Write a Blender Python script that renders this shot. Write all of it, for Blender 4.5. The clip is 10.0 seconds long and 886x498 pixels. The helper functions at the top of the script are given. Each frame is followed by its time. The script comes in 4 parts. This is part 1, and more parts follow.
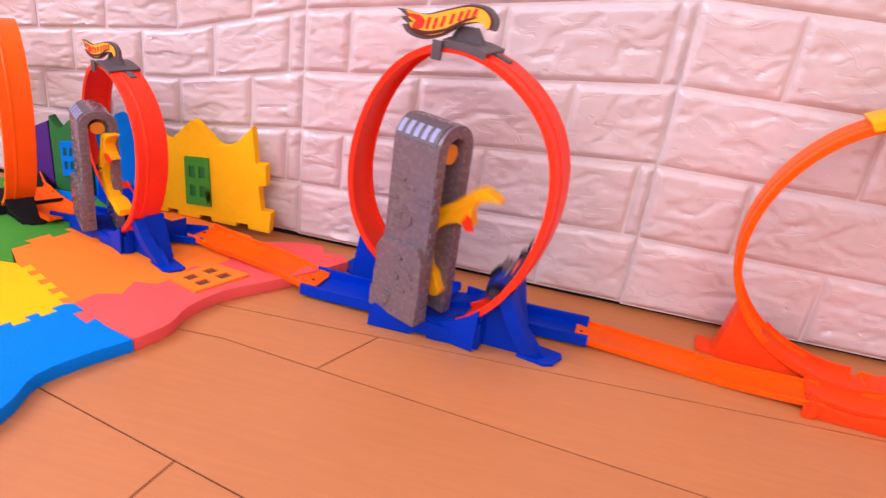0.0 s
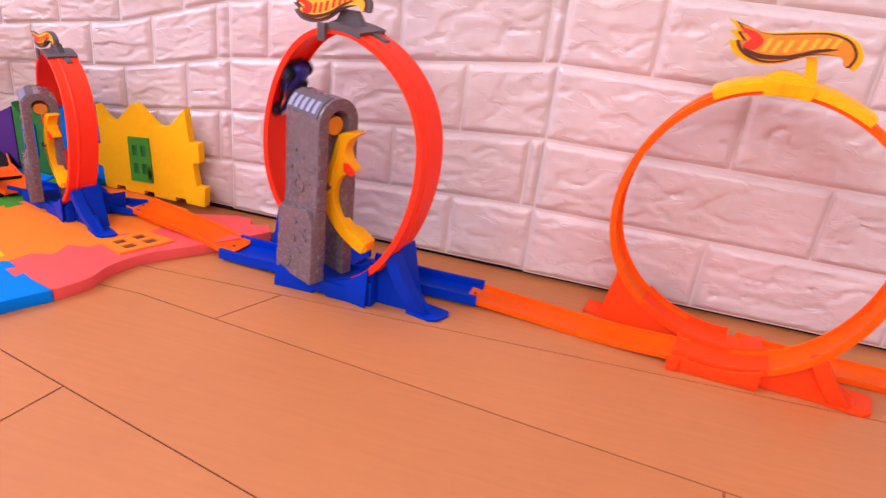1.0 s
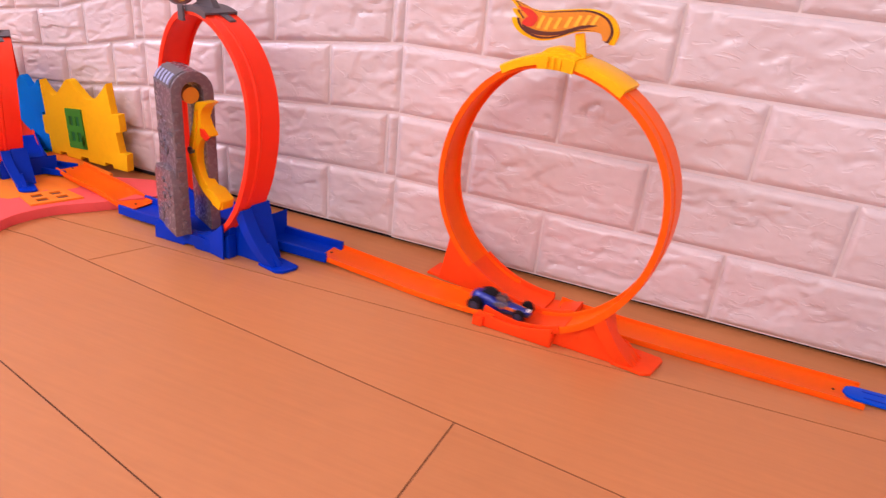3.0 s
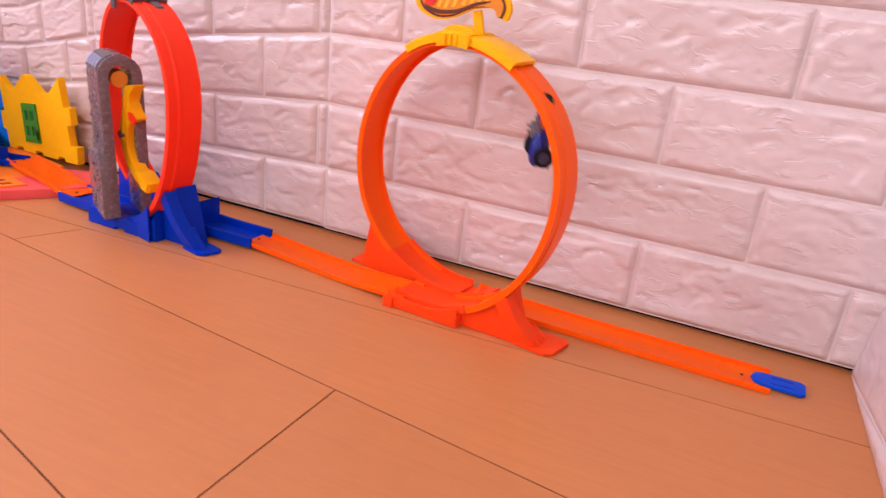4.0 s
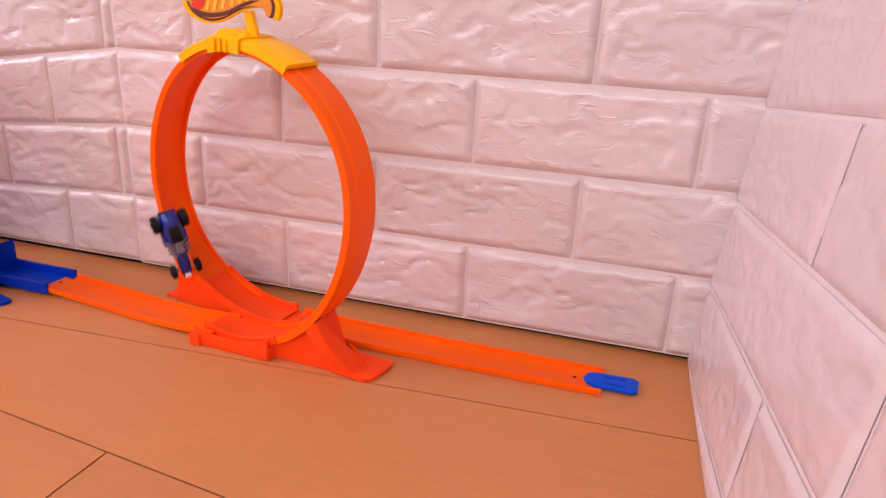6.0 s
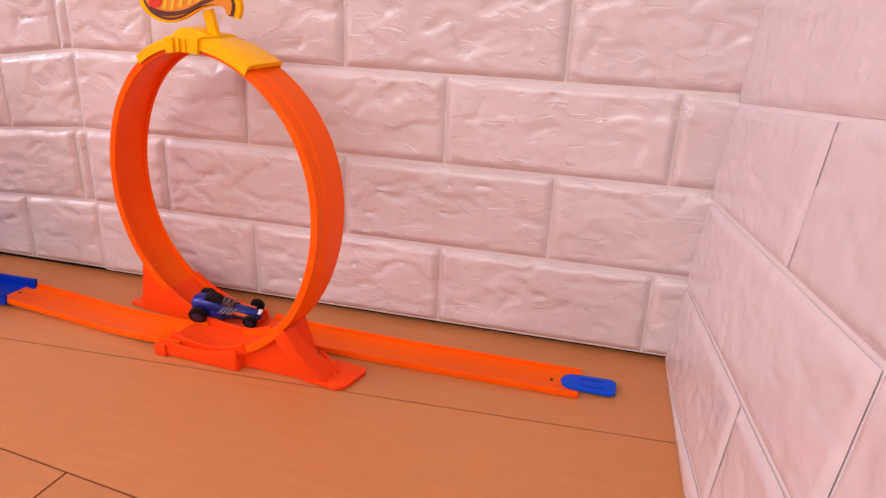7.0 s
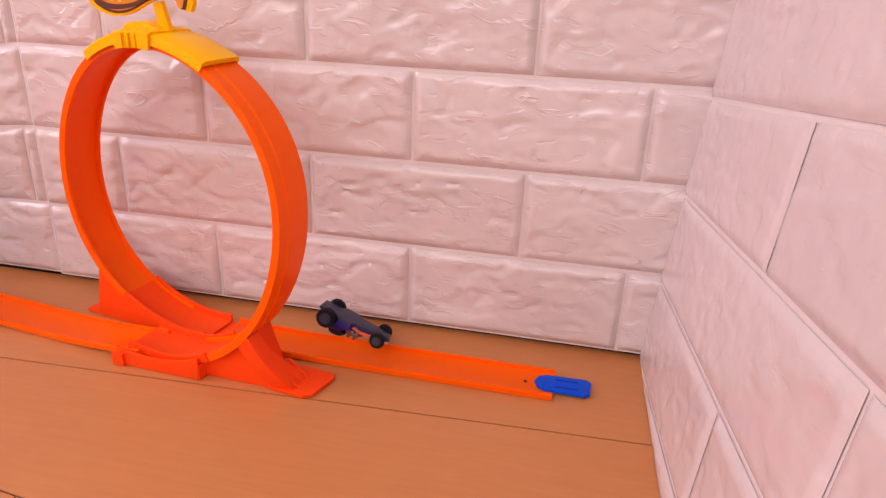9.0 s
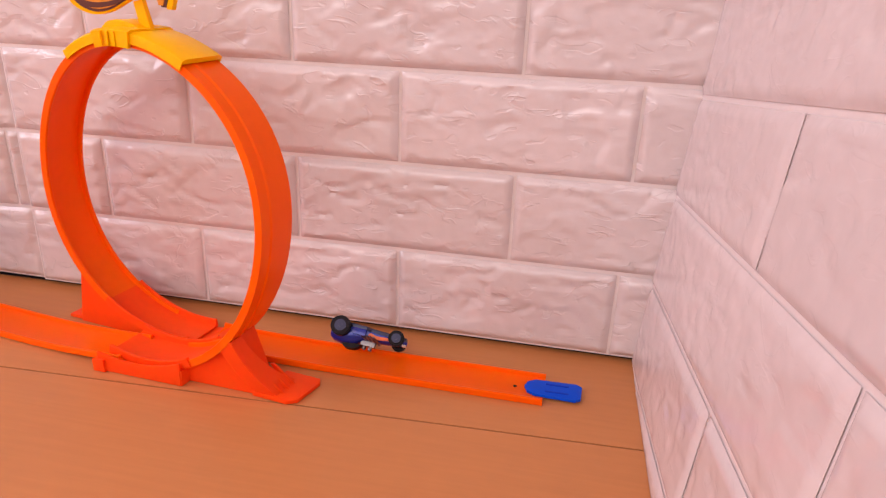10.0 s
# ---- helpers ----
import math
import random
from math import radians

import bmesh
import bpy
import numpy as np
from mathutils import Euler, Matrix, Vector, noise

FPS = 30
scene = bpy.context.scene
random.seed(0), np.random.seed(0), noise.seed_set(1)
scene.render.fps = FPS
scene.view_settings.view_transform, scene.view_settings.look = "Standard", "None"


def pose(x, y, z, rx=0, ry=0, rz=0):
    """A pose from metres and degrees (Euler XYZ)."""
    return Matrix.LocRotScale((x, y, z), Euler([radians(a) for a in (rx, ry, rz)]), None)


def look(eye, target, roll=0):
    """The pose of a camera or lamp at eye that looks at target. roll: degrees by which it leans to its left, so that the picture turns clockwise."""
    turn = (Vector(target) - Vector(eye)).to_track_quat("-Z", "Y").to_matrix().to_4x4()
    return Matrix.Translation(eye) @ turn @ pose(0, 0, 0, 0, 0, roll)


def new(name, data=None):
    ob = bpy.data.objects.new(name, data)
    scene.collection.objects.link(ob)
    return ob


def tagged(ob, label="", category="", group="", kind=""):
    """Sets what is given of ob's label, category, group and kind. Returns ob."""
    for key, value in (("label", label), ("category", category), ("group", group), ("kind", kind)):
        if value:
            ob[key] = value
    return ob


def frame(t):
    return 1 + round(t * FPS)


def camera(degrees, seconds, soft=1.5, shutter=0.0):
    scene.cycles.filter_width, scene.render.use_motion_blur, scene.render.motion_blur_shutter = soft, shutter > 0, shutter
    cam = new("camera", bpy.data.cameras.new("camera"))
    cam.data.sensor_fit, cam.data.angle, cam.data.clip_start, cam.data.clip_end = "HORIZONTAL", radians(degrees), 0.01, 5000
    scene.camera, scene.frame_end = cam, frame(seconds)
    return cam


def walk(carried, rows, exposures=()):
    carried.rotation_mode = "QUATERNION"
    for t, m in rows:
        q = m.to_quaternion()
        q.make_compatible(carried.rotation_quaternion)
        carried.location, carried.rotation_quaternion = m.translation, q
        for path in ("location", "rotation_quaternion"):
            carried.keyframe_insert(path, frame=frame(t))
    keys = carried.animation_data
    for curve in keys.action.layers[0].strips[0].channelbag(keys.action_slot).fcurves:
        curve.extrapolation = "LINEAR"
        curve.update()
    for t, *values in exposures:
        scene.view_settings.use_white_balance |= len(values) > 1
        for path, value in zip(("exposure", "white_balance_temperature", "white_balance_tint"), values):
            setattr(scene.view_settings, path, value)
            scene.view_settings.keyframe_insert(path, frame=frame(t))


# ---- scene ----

# ---------------------------------------------------------------- camera
cam = camera(66.0, 10.0, soft=1.3, shutter=0.5)


def eye(x, y, z, yaw, pitch, roll):
    return pose(x, y, z, 0, 0, yaw) @ pose(0, 0, 0, 90 + pitch) @ pose(0, 0, 0, 0, 0, roll)


PATH = [
    (0.0, -0.7643, -0.7522, 0.3875, 9.08, -25.04, 8),
    (0.5, -0.6767, -0.773, 0.3832, 10.94, -24.54, 7.34),
    (1.0, -0.5936, -0.7899, 0.3905, 12.51, -24.82, 6.66),
    (1.5, -0.5071, -0.7909, 0.4091, 14.89, -25.82, 5.88),
    (2.0, -0.4285, -0.7908, 0.4059, 17, -25.38, 5.71),
    (2.5, -0.364, -0.7872, 0.42, 18.48, -26.18, 5.6),
    (4.0, -0.1704, -0.7564, 0.3612, 22.07, -22.48, 5.85),
    (4.5, -0.1238, -0.7312, 0.3449, 21.59, -20.98, 4.91),
    (5.0, -0.1081, -0.701, 0.3436, 19.03, -20.92, 4.35),
    (5.5, -0.0835, -0.6751, 0.3504, 17.49, -21.05, 3.09),
    (6.0, -0.0788, -0.6615, 0.353, 15.56, -21.14, 2.76),
    (7.5, -0.0763, -0.637, 0.3557, 13.07, -21.72, 2.3),
    (8.0, -0.0813, -0.6323, 0.3565, 12.18, -21.94, 2.41),
    (8.5, -0.079, -0.6259, 0.3563, 11.77, -22.12, 2.39),
    (9.0, -0.078, -0.6199, 0.3585, 11.33, -22.44, 2.35),
    (9.5, -0.0706, -0.6132, 0.3477, 11.5, -21.57, 2.24),
    (10.0, -0.0709, -0.6101, 0.3488, 11.1, -21.67, 2.27),
]
EXPOSURES = [(0.0, 0.18, 6080, 17), (2.5, 0.13, 6150, 17), (5.0, 0.06, 6320, 14), (7.5, -0.04, 6540, 12), (10.0, -0.04, 6600, 11)]
walk(cam, [(t, eye(*row)) for t, *row in PATH], EXPOSURES)

# ---------------------------------------------------------------- light
world = bpy.data.worlds.new("world")
scene.world = world
world.use_nodes = True
sky = world.node_tree.nodes.new("ShaderNodeTexSky")
sky.sky_type, sky.sun_disc = "NISHITA", False
sky.sun_elevation, sky.sun_rotation = radians(40), radians(200)
world.node_tree.links.new(sky.outputs[0], world.node_tree.nodes["Background"].inputs[0])
world.node_tree.nodes["Background"].inputs[1].default_value = 0.1


def window_light(name, m, width, height, watts, colour):
    data = bpy.data.lights.new(name, "AREA")
    data.shape, data.size, data.size_y, data.energy, data.color = "RECTANGLE", width, height, watts, colour
    lamp = new(name, data)
    lamp.matrix_world = m
    return lamp


window_light("window_light", look((-0.82, -2.40, 1.72), (-0.8, 0, 0.1)), 2.3, 1.2, 31.0, (1.0, 0.845, 0.800))
window_light("side_window_light", look((-2.70, -1.1, 1.6), (0, -0.5, 0.0)), 1.3, 1.1, 39, (0.95, 0.85, 1.0))


# ---------------------------------------------------------------- materials
def material(name, colour, rough=0.5, metal=0.0, vary=0.08, scale=30.0, bump=0.0, bump_scale=200.0, spec=0.5, coat=0.0, per_object=0.0, soft=0.0):
    """Principled surface with two scales of colour variation and a fine bump, in object metres."""
    m = bpy.data.materials.new(name)
    m.use_nodes = True
    nt = m.node_tree
    b = nt.nodes["Principled BSDF"]
    b.inputs["Roughness"].default_value, b.inputs["Metallic"].default_value = rough, metal
    b.inputs["Specular IOR Level"].default_value, b.inputs["Coat Weight"].default_value = spec, coat
    if soft:
        b.inputs["Subsurface Weight"].default_value, b.inputs["Subsurface Scale"].default_value = soft, 0.0035
        b.inputs["Subsurface Radius"].default_value = (1.0, 0.35, 0.12)
    tex = nt.nodes.new("ShaderNodeTexCoord")
    big, small = nt.nodes.new("ShaderNodeTexNoise"), nt.nodes.new("ShaderNodeTexNoise")
    big.inputs["Scale"].default_value, small.inputs["Scale"].default_value = scale, scale * 9
    big.inputs["Detail"].default_value = small.inputs["Detail"].default_value = 4
    mixn = nt.nodes.new("ShaderNodeMath")
    mixn.operation = "ADD"
    for n in (big, small):
        nt.links.new(tex.outputs["Object"], n.inputs["Vector"])
    nt.links.new(big.outputs["Fac"], mixn.inputs[0])
    nt.links.new(small.outputs["Fac"], mixn.inputs[1])
    span = nt.nodes.new("ShaderNodeMapRange")
    span.inputs["From Min"].default_value, span.inputs["From Max"].default_value = 0.6, 1.4
    span.inputs["To Min"].default_value, span.inputs["To Max"].default_value = 1 - vary, 1 + vary
    nt.links.new(mixn.outputs[0], span.inputs["Value"])
    last = span.outputs[0]
    if per_object:
        info, r = nt.nodes.new("ShaderNodeObjectInfo"), nt.nodes.new("ShaderNodeMapRange")
        r.inputs["To Min"].default_value, r.inputs["To Max"].default_value = 1 - per_object, 1 + per_object
        nt.links.new(info.outputs["Random"], r.inputs["Value"])
        mul = nt.nodes.new("ShaderNodeMath")
        mul.operation = "MULTIPLY"
        nt.links.new(last, mul.inputs[0])
        nt.links.new(r.outputs[0], mul.inputs[1])
        last = mul.outputs[0]
    hue = nt.nodes.new("ShaderNodeHueSaturation")
    hue.inputs["Color"].default_value = (*colour, 1)
    nt.links.new(last, hue.inputs["Value"])
    nt.links.new(hue.outputs[0], b.inputs["Base Color"])
    rr = nt.nodes.new("ShaderNodeMapRange")
    rr.inputs["To Min"].default_value, rr.inputs["To Max"].default_value = rough * 0.8, min(1, rough * 1.25)
    nt.links.new(small.outputs["Fac"], rr.inputs["Value"])
    nt.links.new(rr.outputs[0], b.inputs["Roughness"])
    if bump:
        n, bp = nt.nodes.new("ShaderNodeTexNoise"), nt.nodes.new("ShaderNodeBump")
        n.inputs["Scale"].default_value, n.inputs["Detail"].default_value = bump_scale, 5
        bp.inputs["Strength"].default_value, bp.inputs["Distance"].default_value = bump, 0.002
        nt.links.new(tex.outputs["Object"], n.inputs["Vector"])
        nt.links.new(n.outputs["Fac"], bp.inputs["Height"])
        nt.links.new(bp.outputs[0], b.inputs["Normal"])
    return m


def wood_floor():
    m = material("laminate_wood", (0.60, 0.255, 0.085), rough=0.42, vary=0.05, scale=5, per_object=0.04)
    nt = m.node_tree
    b = nt.nodes["Principled BSDF"]
    hue = [n for n in nt.nodes if n.type == "HUE_SAT"][0]
    tex = [n for n in nt.nodes if n.type == "TEX_COORD"][0]
    mp, gr = nt.nodes.new("ShaderNodeMapping"), nt.nodes.new("ShaderNodeTexNoise")
    mp.inputs["Scale"].default_value = (6, 90, 1)
    mp.inputs["Rotation"].default_value = (0, 0, radians(7))
    gr.inputs["Scale"].default_value, gr.inputs["Detail"].default_value = 2.0, 8
    nt.links.new(tex.outputs["Object"], mp.inputs[0])
    nt.links.new(mp.outputs[0], gr.inputs["Vector"])
    ramp = nt.nodes.new("ShaderNodeValToRGB")
    ramp.color_ramp.elements[0].position, ramp.color_ramp.elements[1].position = 0.3, 0.7
    ramp.color_ramp.elements[0].color, ramp.color_ramp.elements[1].color = (0.520, 0.202, 0.067, 1), (0.556, 0.220, 0.074, 1)
    nt.links.new(gr.outputs["Fac"], ramp.inputs[0])
    nt.links.new(ramp.outputs[0], hue.inputs["Color"])
    bp = nt.nodes.new("ShaderNodeBump")
    bp.inputs["Strength"].default_value, bp.inputs["Distance"].default_value = 0.08, 0.001
    nt.links.new(gr.outputs["Fac"], bp.inputs["Height"])
    nt.links.new(bp.outputs[0], b.inputs["Normal"])
    return m


def chipped_foam(name="white_embossed_foam", strength=0.6):
    """White foam with crisp little ledges and cracks pressed into it."""
    m = material(name, (0.685, 0.602, 0.600), rough=0.18, vary=0.05, scale=9, per_object=0.03)
    nt = m.node_tree
    b = nt.nodes["Principled BSDF"]
    tex = [n for n in nt.nodes if n.type == "TEX_COORD"][0]
    mp = nt.nodes.new("ShaderNodeMapping")
    mp.inputs["Scale"].default_value = (1.0, 1.0, 2.1)
    nt.links.new(tex.outputs["Object"], mp.inputs[0])

    def noise_node(scale, detail, distortion):
        n = nt.nodes.new("ShaderNodeTexNoise")
        n.inputs["Scale"].default_value, n.inputs["Detail"].default_value, n.inputs["Distortion"].default_value = scale, detail, distortion
        nt.links.new(mp.outputs[0], n.inputs["Vector"])
        return n.outputs["Fac"]

    def ramp(value, stops):
        r = nt.nodes.new("ShaderNodeValToRGB")
        r.color_ramp.elements[0].position, r.color_ramp.elements[1].position = stops[0][0], stops[-1][0]
        for (pos, v), e in zip(stops[1:-1], [r.color_ramp.elements.new(s[0]) for s in stops[1:-1]]):
            e.color = (v, v, v, 1)
        r.color_ramp.elements[0].color = (stops[0][1],) * 3 + (1,)
        r.color_ramp.elements[-1].color = (stops[-1][1],) * 3 + (1,)
        nt.links.new(value, r.inputs[0])
        return r.outputs[0]

    def add(a, c, w):
        n = nt.nodes.new("ShaderNodeMath")
        n.operation = "MULTIPLY_ADD"
        n.inputs[1].default_value = w
        nt.links.new(c, n.inputs[0])
        nt.links.new(a, n.inputs[2])
        return n.outputs[0]

    def times(a, c):
        n = nt.nodes.new("ShaderNodeMath")
        n.operation = "MULTIPLY"
        nt.links.new(a, n.inputs[0])
        nt.links.new(c, n.inputs[1])
        return n.outputs[0]

    half = nt.nodes.new("ShaderNodeMath")
    half.operation = "MULTIPLY"
    half.inputs[1].default_value = 0.55
    nt.links.new(noise_node(11, 1.0, 0.4), half.inputs[0])
    swell = half.outputs[0]
    crack = ramp(noise_node(19, 2.5, 1.0), [(0.0, 0.0), (0.455, 0.0), (0.488, 1.0), (0.502, 0.0), (1.0, 0.0)])
    some = ramp(noise_node(26, 0, 0.0), [(0.0, 0.0), (0.56, 0.0), (0.63, 1.0), (1.0, 1.0)])
    dent = ramp(noise_node(44, 1.0, 0.5), [(0.0, 1.0), (0.335, 1.0), (0.375, 0.0), (1.0, 0.0)])
    height = add(add(add(swell, times(crack, some), 0.14), dent, -0.10), noise_node(150, 3, 0.0), 0.03)
    bp = nt.nodes.new("ShaderNodeBump")
    bp.inputs["Strength"].default_value, bp.inputs["Distance"].default_value = strength, 0.0050
    nt.links.new(height, bp.inputs["Height"])
    nt.links.new(bp.outputs[0], b.inputs["Normal"])
    return m


FOAM_WALL = chipped_foam()
SOFT_FOAM = chipped_foam("soft_embossed_foam", 0.15)
FOAM_EDGE = material("foam_panel_backing", (0.80, 0.72, 0.71), rough=0.45, vary=0.04, scale=12)
PLASTER = material("painted_plaster", (0.78, 0.74, 0.71), rough=0.8, vary=0.04, scale=3, bump=0.1, bump_scale=120)
WOOD = wood_floor()
# Also colours the plate that paints shade in the mat inset's holes.
GAP = material("dark_floor_joint_and_hole_shade", (0.15, 0.055, 0.025), rough=0.9)
ORANGE = material("orange_track_plastic", (1.0, 0.124, 0.001), rough=0.36, spec=0.15, vary=0.04, scale=14, bump=0.03, bump_scale=300, soft=0.5)
DEEP_ORANGE = material("red_orange_base_plastic", (0.98, 0.072, 0.006), rough=0.40, spec=0.15, vary=0.05, scale=18, bump=0.04, bump_scale=400, soft=0.5)
RED = material("coral_red_track_plastic", (1.0, 0.046, 0.012), rough=0.36, spec=0.15, vary=0.04, scale=14, bump=0.03, bump_scale=300, soft=0.5)
BLUE = material("blue_track_plastic", (0.001, 0.036, 0.50), rough=0.40, spec=0.12, vary=0.06, scale=18, bump=0.04, bump_scale=300)
CLIP_BLUE = material("bright_blue_clip_plastic", (0.001, 0.075, 0.68), rough=0.40, spec=0.12, vary=0.05, scale=30)
YELLOW = material("yellow_plastic", (1.0, 0.49, 0.001), rough=0.36, spec=0.15, vary=0.05, scale=30, bump=0.03, bump_scale=500, soft=0.5)
GREY = material("grey_cast_plastic", (0.165, 0.128, 0.145), rough=0.26, vary=0.06, scale=22, bump=0.16, bump_scale=45)
DARK_GREY = material("dark_grey_plastic", (0.10, 0.085, 0.095), rough=0.45, vary=0.1, scale=40, bump=0.1, bump_scale=300)
PALE_BLUE = material("pale_blue_paint", (0.30, 0.33, 0.52), rough=0.5, vary=0.1, scale=60)
# Also blackens the strip that paints the slot shade under the panels.
BLACK = material("black_rubber_and_slot_shade", (0.008, 0.007, 0.010), rough=0.6, spec=0.2, vary=0.2, scale=80, bump=0.1, bump_scale=600)
CAR_BLUE = material("metallic_blue_paint", (0.005, 0.020, 0.26), rough=0.30, metal=0.25, vary=0.1, scale=90, coat=0.3)
CAR_ORANGE = material("orange_flame_paint", (0.75, 0.14, 0.03), rough=0.35, vary=0.2, scale=200)
CHASSIS = material("dark_metal_chassis", (0.045, 0.05, 0.10), rough=0.4, metal=0.5, vary=0.15, scale=150, bump=0.1, bump_scale=600)
CHROME = material("chrome", (0.24, 0.235, 0.25), rough=0.42, metal=1.0, vary=0.04, scale=100)
WHITE = material("white_paint", (0.80, 0.78, 0.76), rough=0.4, vary=0.05, scale=100)
SIGN_RED = material("red_print", (0.70, 0.035, 0.015), rough=0.4, vary=0.08, scale=80)
SIGN_YELLOW = material("yellow_print", (0.93, 0.50, 0.03), rough=0.4, vary=0.08, scale=80)
SIGN_GOLD = material("gold_print", (0.72, 0.26, 0.012), rough=0.4, vary=0.12, scale=80)
SIGN_DARK = material("dark_print", (0.10, 0.022, 0.012), rough=0.45, vary=0.1, scale=80)
MAT = {
    "pink": material("pink_foam", (0.86, 0.115, 0.105), rough=0.75, spec=0.12, vary=0.05, scale=20, bump=0.25, bump_scale=420),
    "blue": material("blue_foam", (0.001, 0.23, 0.90), rough=0.75, spec=0.12, vary=0.05, scale=20, bump=0.25, bump_scale=420),
    "yellow": material("yellow_foam", (1.0, 0.56, 0.002), rough=0.75, spec=0.12, vary=0.05, scale=20, bump=0.25, bump_scale=420),
    "orange": material("orange_foam", (0.93, 0.24, 0.025), rough=0.75, spec=0.12, vary=0.05, scale=20, bump=0.25, bump_scale=420),
    "green": material("green_foam", (0.065, 0.31, 0.035), rough=0.75, spec=0.12, vary=0.06, scale=20, bump=0.25, bump_scale=420),
    "dark_green": material("dark_green_foam", (0.035, 0.20, 0.055), rough=0.75, spec=0.12, vary=0.06, scale=20, bump=0.25, bump_scale=420),
    "purple": material("purple_foam", (0.085, 0.030, 0.22), rough=0.75, spec=0.12, vary=0.06, scale=20, bump=0.25, bump_scale=420),
}


# ---------------------------------------------------------------- mesh helpers
def mesh_of(name, bm, mat, smooth=None):
    bmesh.ops.recalc_face_normals(bm, faces=bm.faces)
    me = bpy.data.meshes.new(name)
    bm.to_mesh(me)
    bm.free()
    me.materials.append(mat)
    if smooth is not None:
        me.polygons.foreach_set("use_smooth", [True] * len(me.polygons))
        me.set_sharp_from_angle(angle=radians(smooth))
    return me


def part(name, bm, mat, parent=None, label="", smooth=35):
    ob = new(name, mesh_of(name, bm, mat, smooth))
    if parent:
        ob.parent = parent
    if label:
        ob["label"] = label
    return ob


def thing(name, m, label, category, group="", kind=""):
    ob = new(name)
    ob.empty_display_size = 0.02
    ob.matrix_world = m
    return tagged(ob, label, category, group, kind)


def box_bm(x0, x1, y0, y1, z0, z1, bevel=0.0):
    bm = bmesh.new()
    bmesh.ops.create_cube(bm, size=1, matrix=Matrix.Translation(((x0 + x1) / 2, (y0 + y1) / 2, (z0 + z1) / 2)) @ Matrix.Diagonal((x1 - x0, y1 - y0, z1 - z0, 1)))
    if bevel:
        bmesh.ops.bevel(bm, geom=bm.edges[:], offset=bevel, segments=2, affect="EDGES", profile=0.7)
    return bm


def prism_bm(outline, to_world, d0, d1, bevel=0.0):
    """A closed outline (u, v), extruded from depth d0 to d1; to_world(u, v, d) gives the place."""
    bm = bmesh.new()
    a = [bm.verts.new(to_world(u, v, d0)) for u, v in outline]
    b = [bm.verts.new(to_world(u, v, d1)) for u, v in outline]
    n = len(outline)
    caps = [bm.faces.new(a), bm.faces.new(b[::-1])]
    for i in range(n):
        bm.faces.new((a[i], a[(i + 1) % n], b[(i + 1) % n], b[i]))
    bmesh.ops.recalc_face_normals(bm, faces=bm.faces)
    if bevel:
        bmesh.ops.bevel(bm, geom=list({e for f in caps for e in f.edges}), offset=bevel, segments=2, affect="EDGES", profile=0.7, clamp_overlap=True)
    bmesh.ops.triangulate(bm, faces=[f for f in bm.faces if len(f.verts) > 4])
    return bm


def upright(u, v, d):
    return (u, d, v)


def flat(u, v, d):
    return (u, v, d)


def cylinder_bm(p, q, r0, r1=None, n=20):
    p, q = Vector(p), Vector(q)
    bm = bmesh.new()
    m = Matrix.Translation((p + q) / 2) @ (q - p).to_track_quat("Z", "Y").to_matrix().to_4x4()
    bmesh.ops.create_cone(bm, cap_ends=True, segments=n, radius1=r0, radius2=r0 if r1 is None else r1, depth=(q - p).length, matrix=m)
    return bm


def join_bm(*parts_):
    out = bmesh.new()
    for b in parts_:
        me = bpy.data.meshes.new("tmp")
        b.to_mesh(me)
        b.free()
        out.from_mesh(me)
        bpy.data.meshes.remove(me)
    return out


def sweep_bm(stations, section):
    """Sweep a closed section (width, height) along stations of (place, width axis, height axis)."""
    bm = bmesh.new()
    rings = [[bm.verts.new(p + w * a + h * b) for w, h in section] for p, a, b in stations]
    n = len(section)
    for r, s in zip(rings, rings[1:]):
        for i in range(n):
            bm.faces.new((r[i], r[(i + 1) % n], s[(i + 1) % n], s[i]))
    bm.faces.new(rings[0][::-1])
    bm.faces.new(rings[-1])
    return bm


def channel(width, rim=0.007, t=0.0016):
    """U-shaped track section with two shallow guide steps."""
    w = width / 2
    return [(-w, -t), (-0.010, -t), (-0.0085, -t - 0.0012), (-0.006, -t - 0.0012), (-0.0045, -t), (w, -t), (w, rim), (w - t, rim + 0.0006), (w - 2 * t, rim), (w - 2.2 * t, 0.0012), (w - 4 * t, 0.0), (-w + 4 * t, 0.0), (-w + 2.2 * t, 0.0012), (-w + 2 * t, rim), (-w + t, rim + 0.0006), (-w, rim)]


def line_stations(points, n=14):
    """Stations along a gently curved line through the points, level across."""
    pts = [Vector(p) for p in points]
    out = []
    for i in range(n * (len(pts) - 1) + 1):
        f = i / n
        k = min(int(f), len(pts) - 2)
        s = f - k
        p0, p1, p2, p3 = pts[max(k - 1, 0)], pts[k], pts[k + 1], pts[min(k + 2, len(pts) - 1)]
        p = 0.5 * (2 * p1 + (p2 - p0) * s + (2 * p0 - 5 * p1 + 4 * p2 - p3) * s * s + (3 * p1 - p0 - 3 * p2 + p3) * s ** 3)
        out.append(p)
    res = []
    for i, p in enumerate(out):
        t = (out[min(i + 1, len(out) - 1)] - out[max(i - 1, 0)]).normalized()
        side = Vector((-t.y, t.x, 0)).normalized()
        res.append((p, side, t.cross(side).normalized()))
    return res


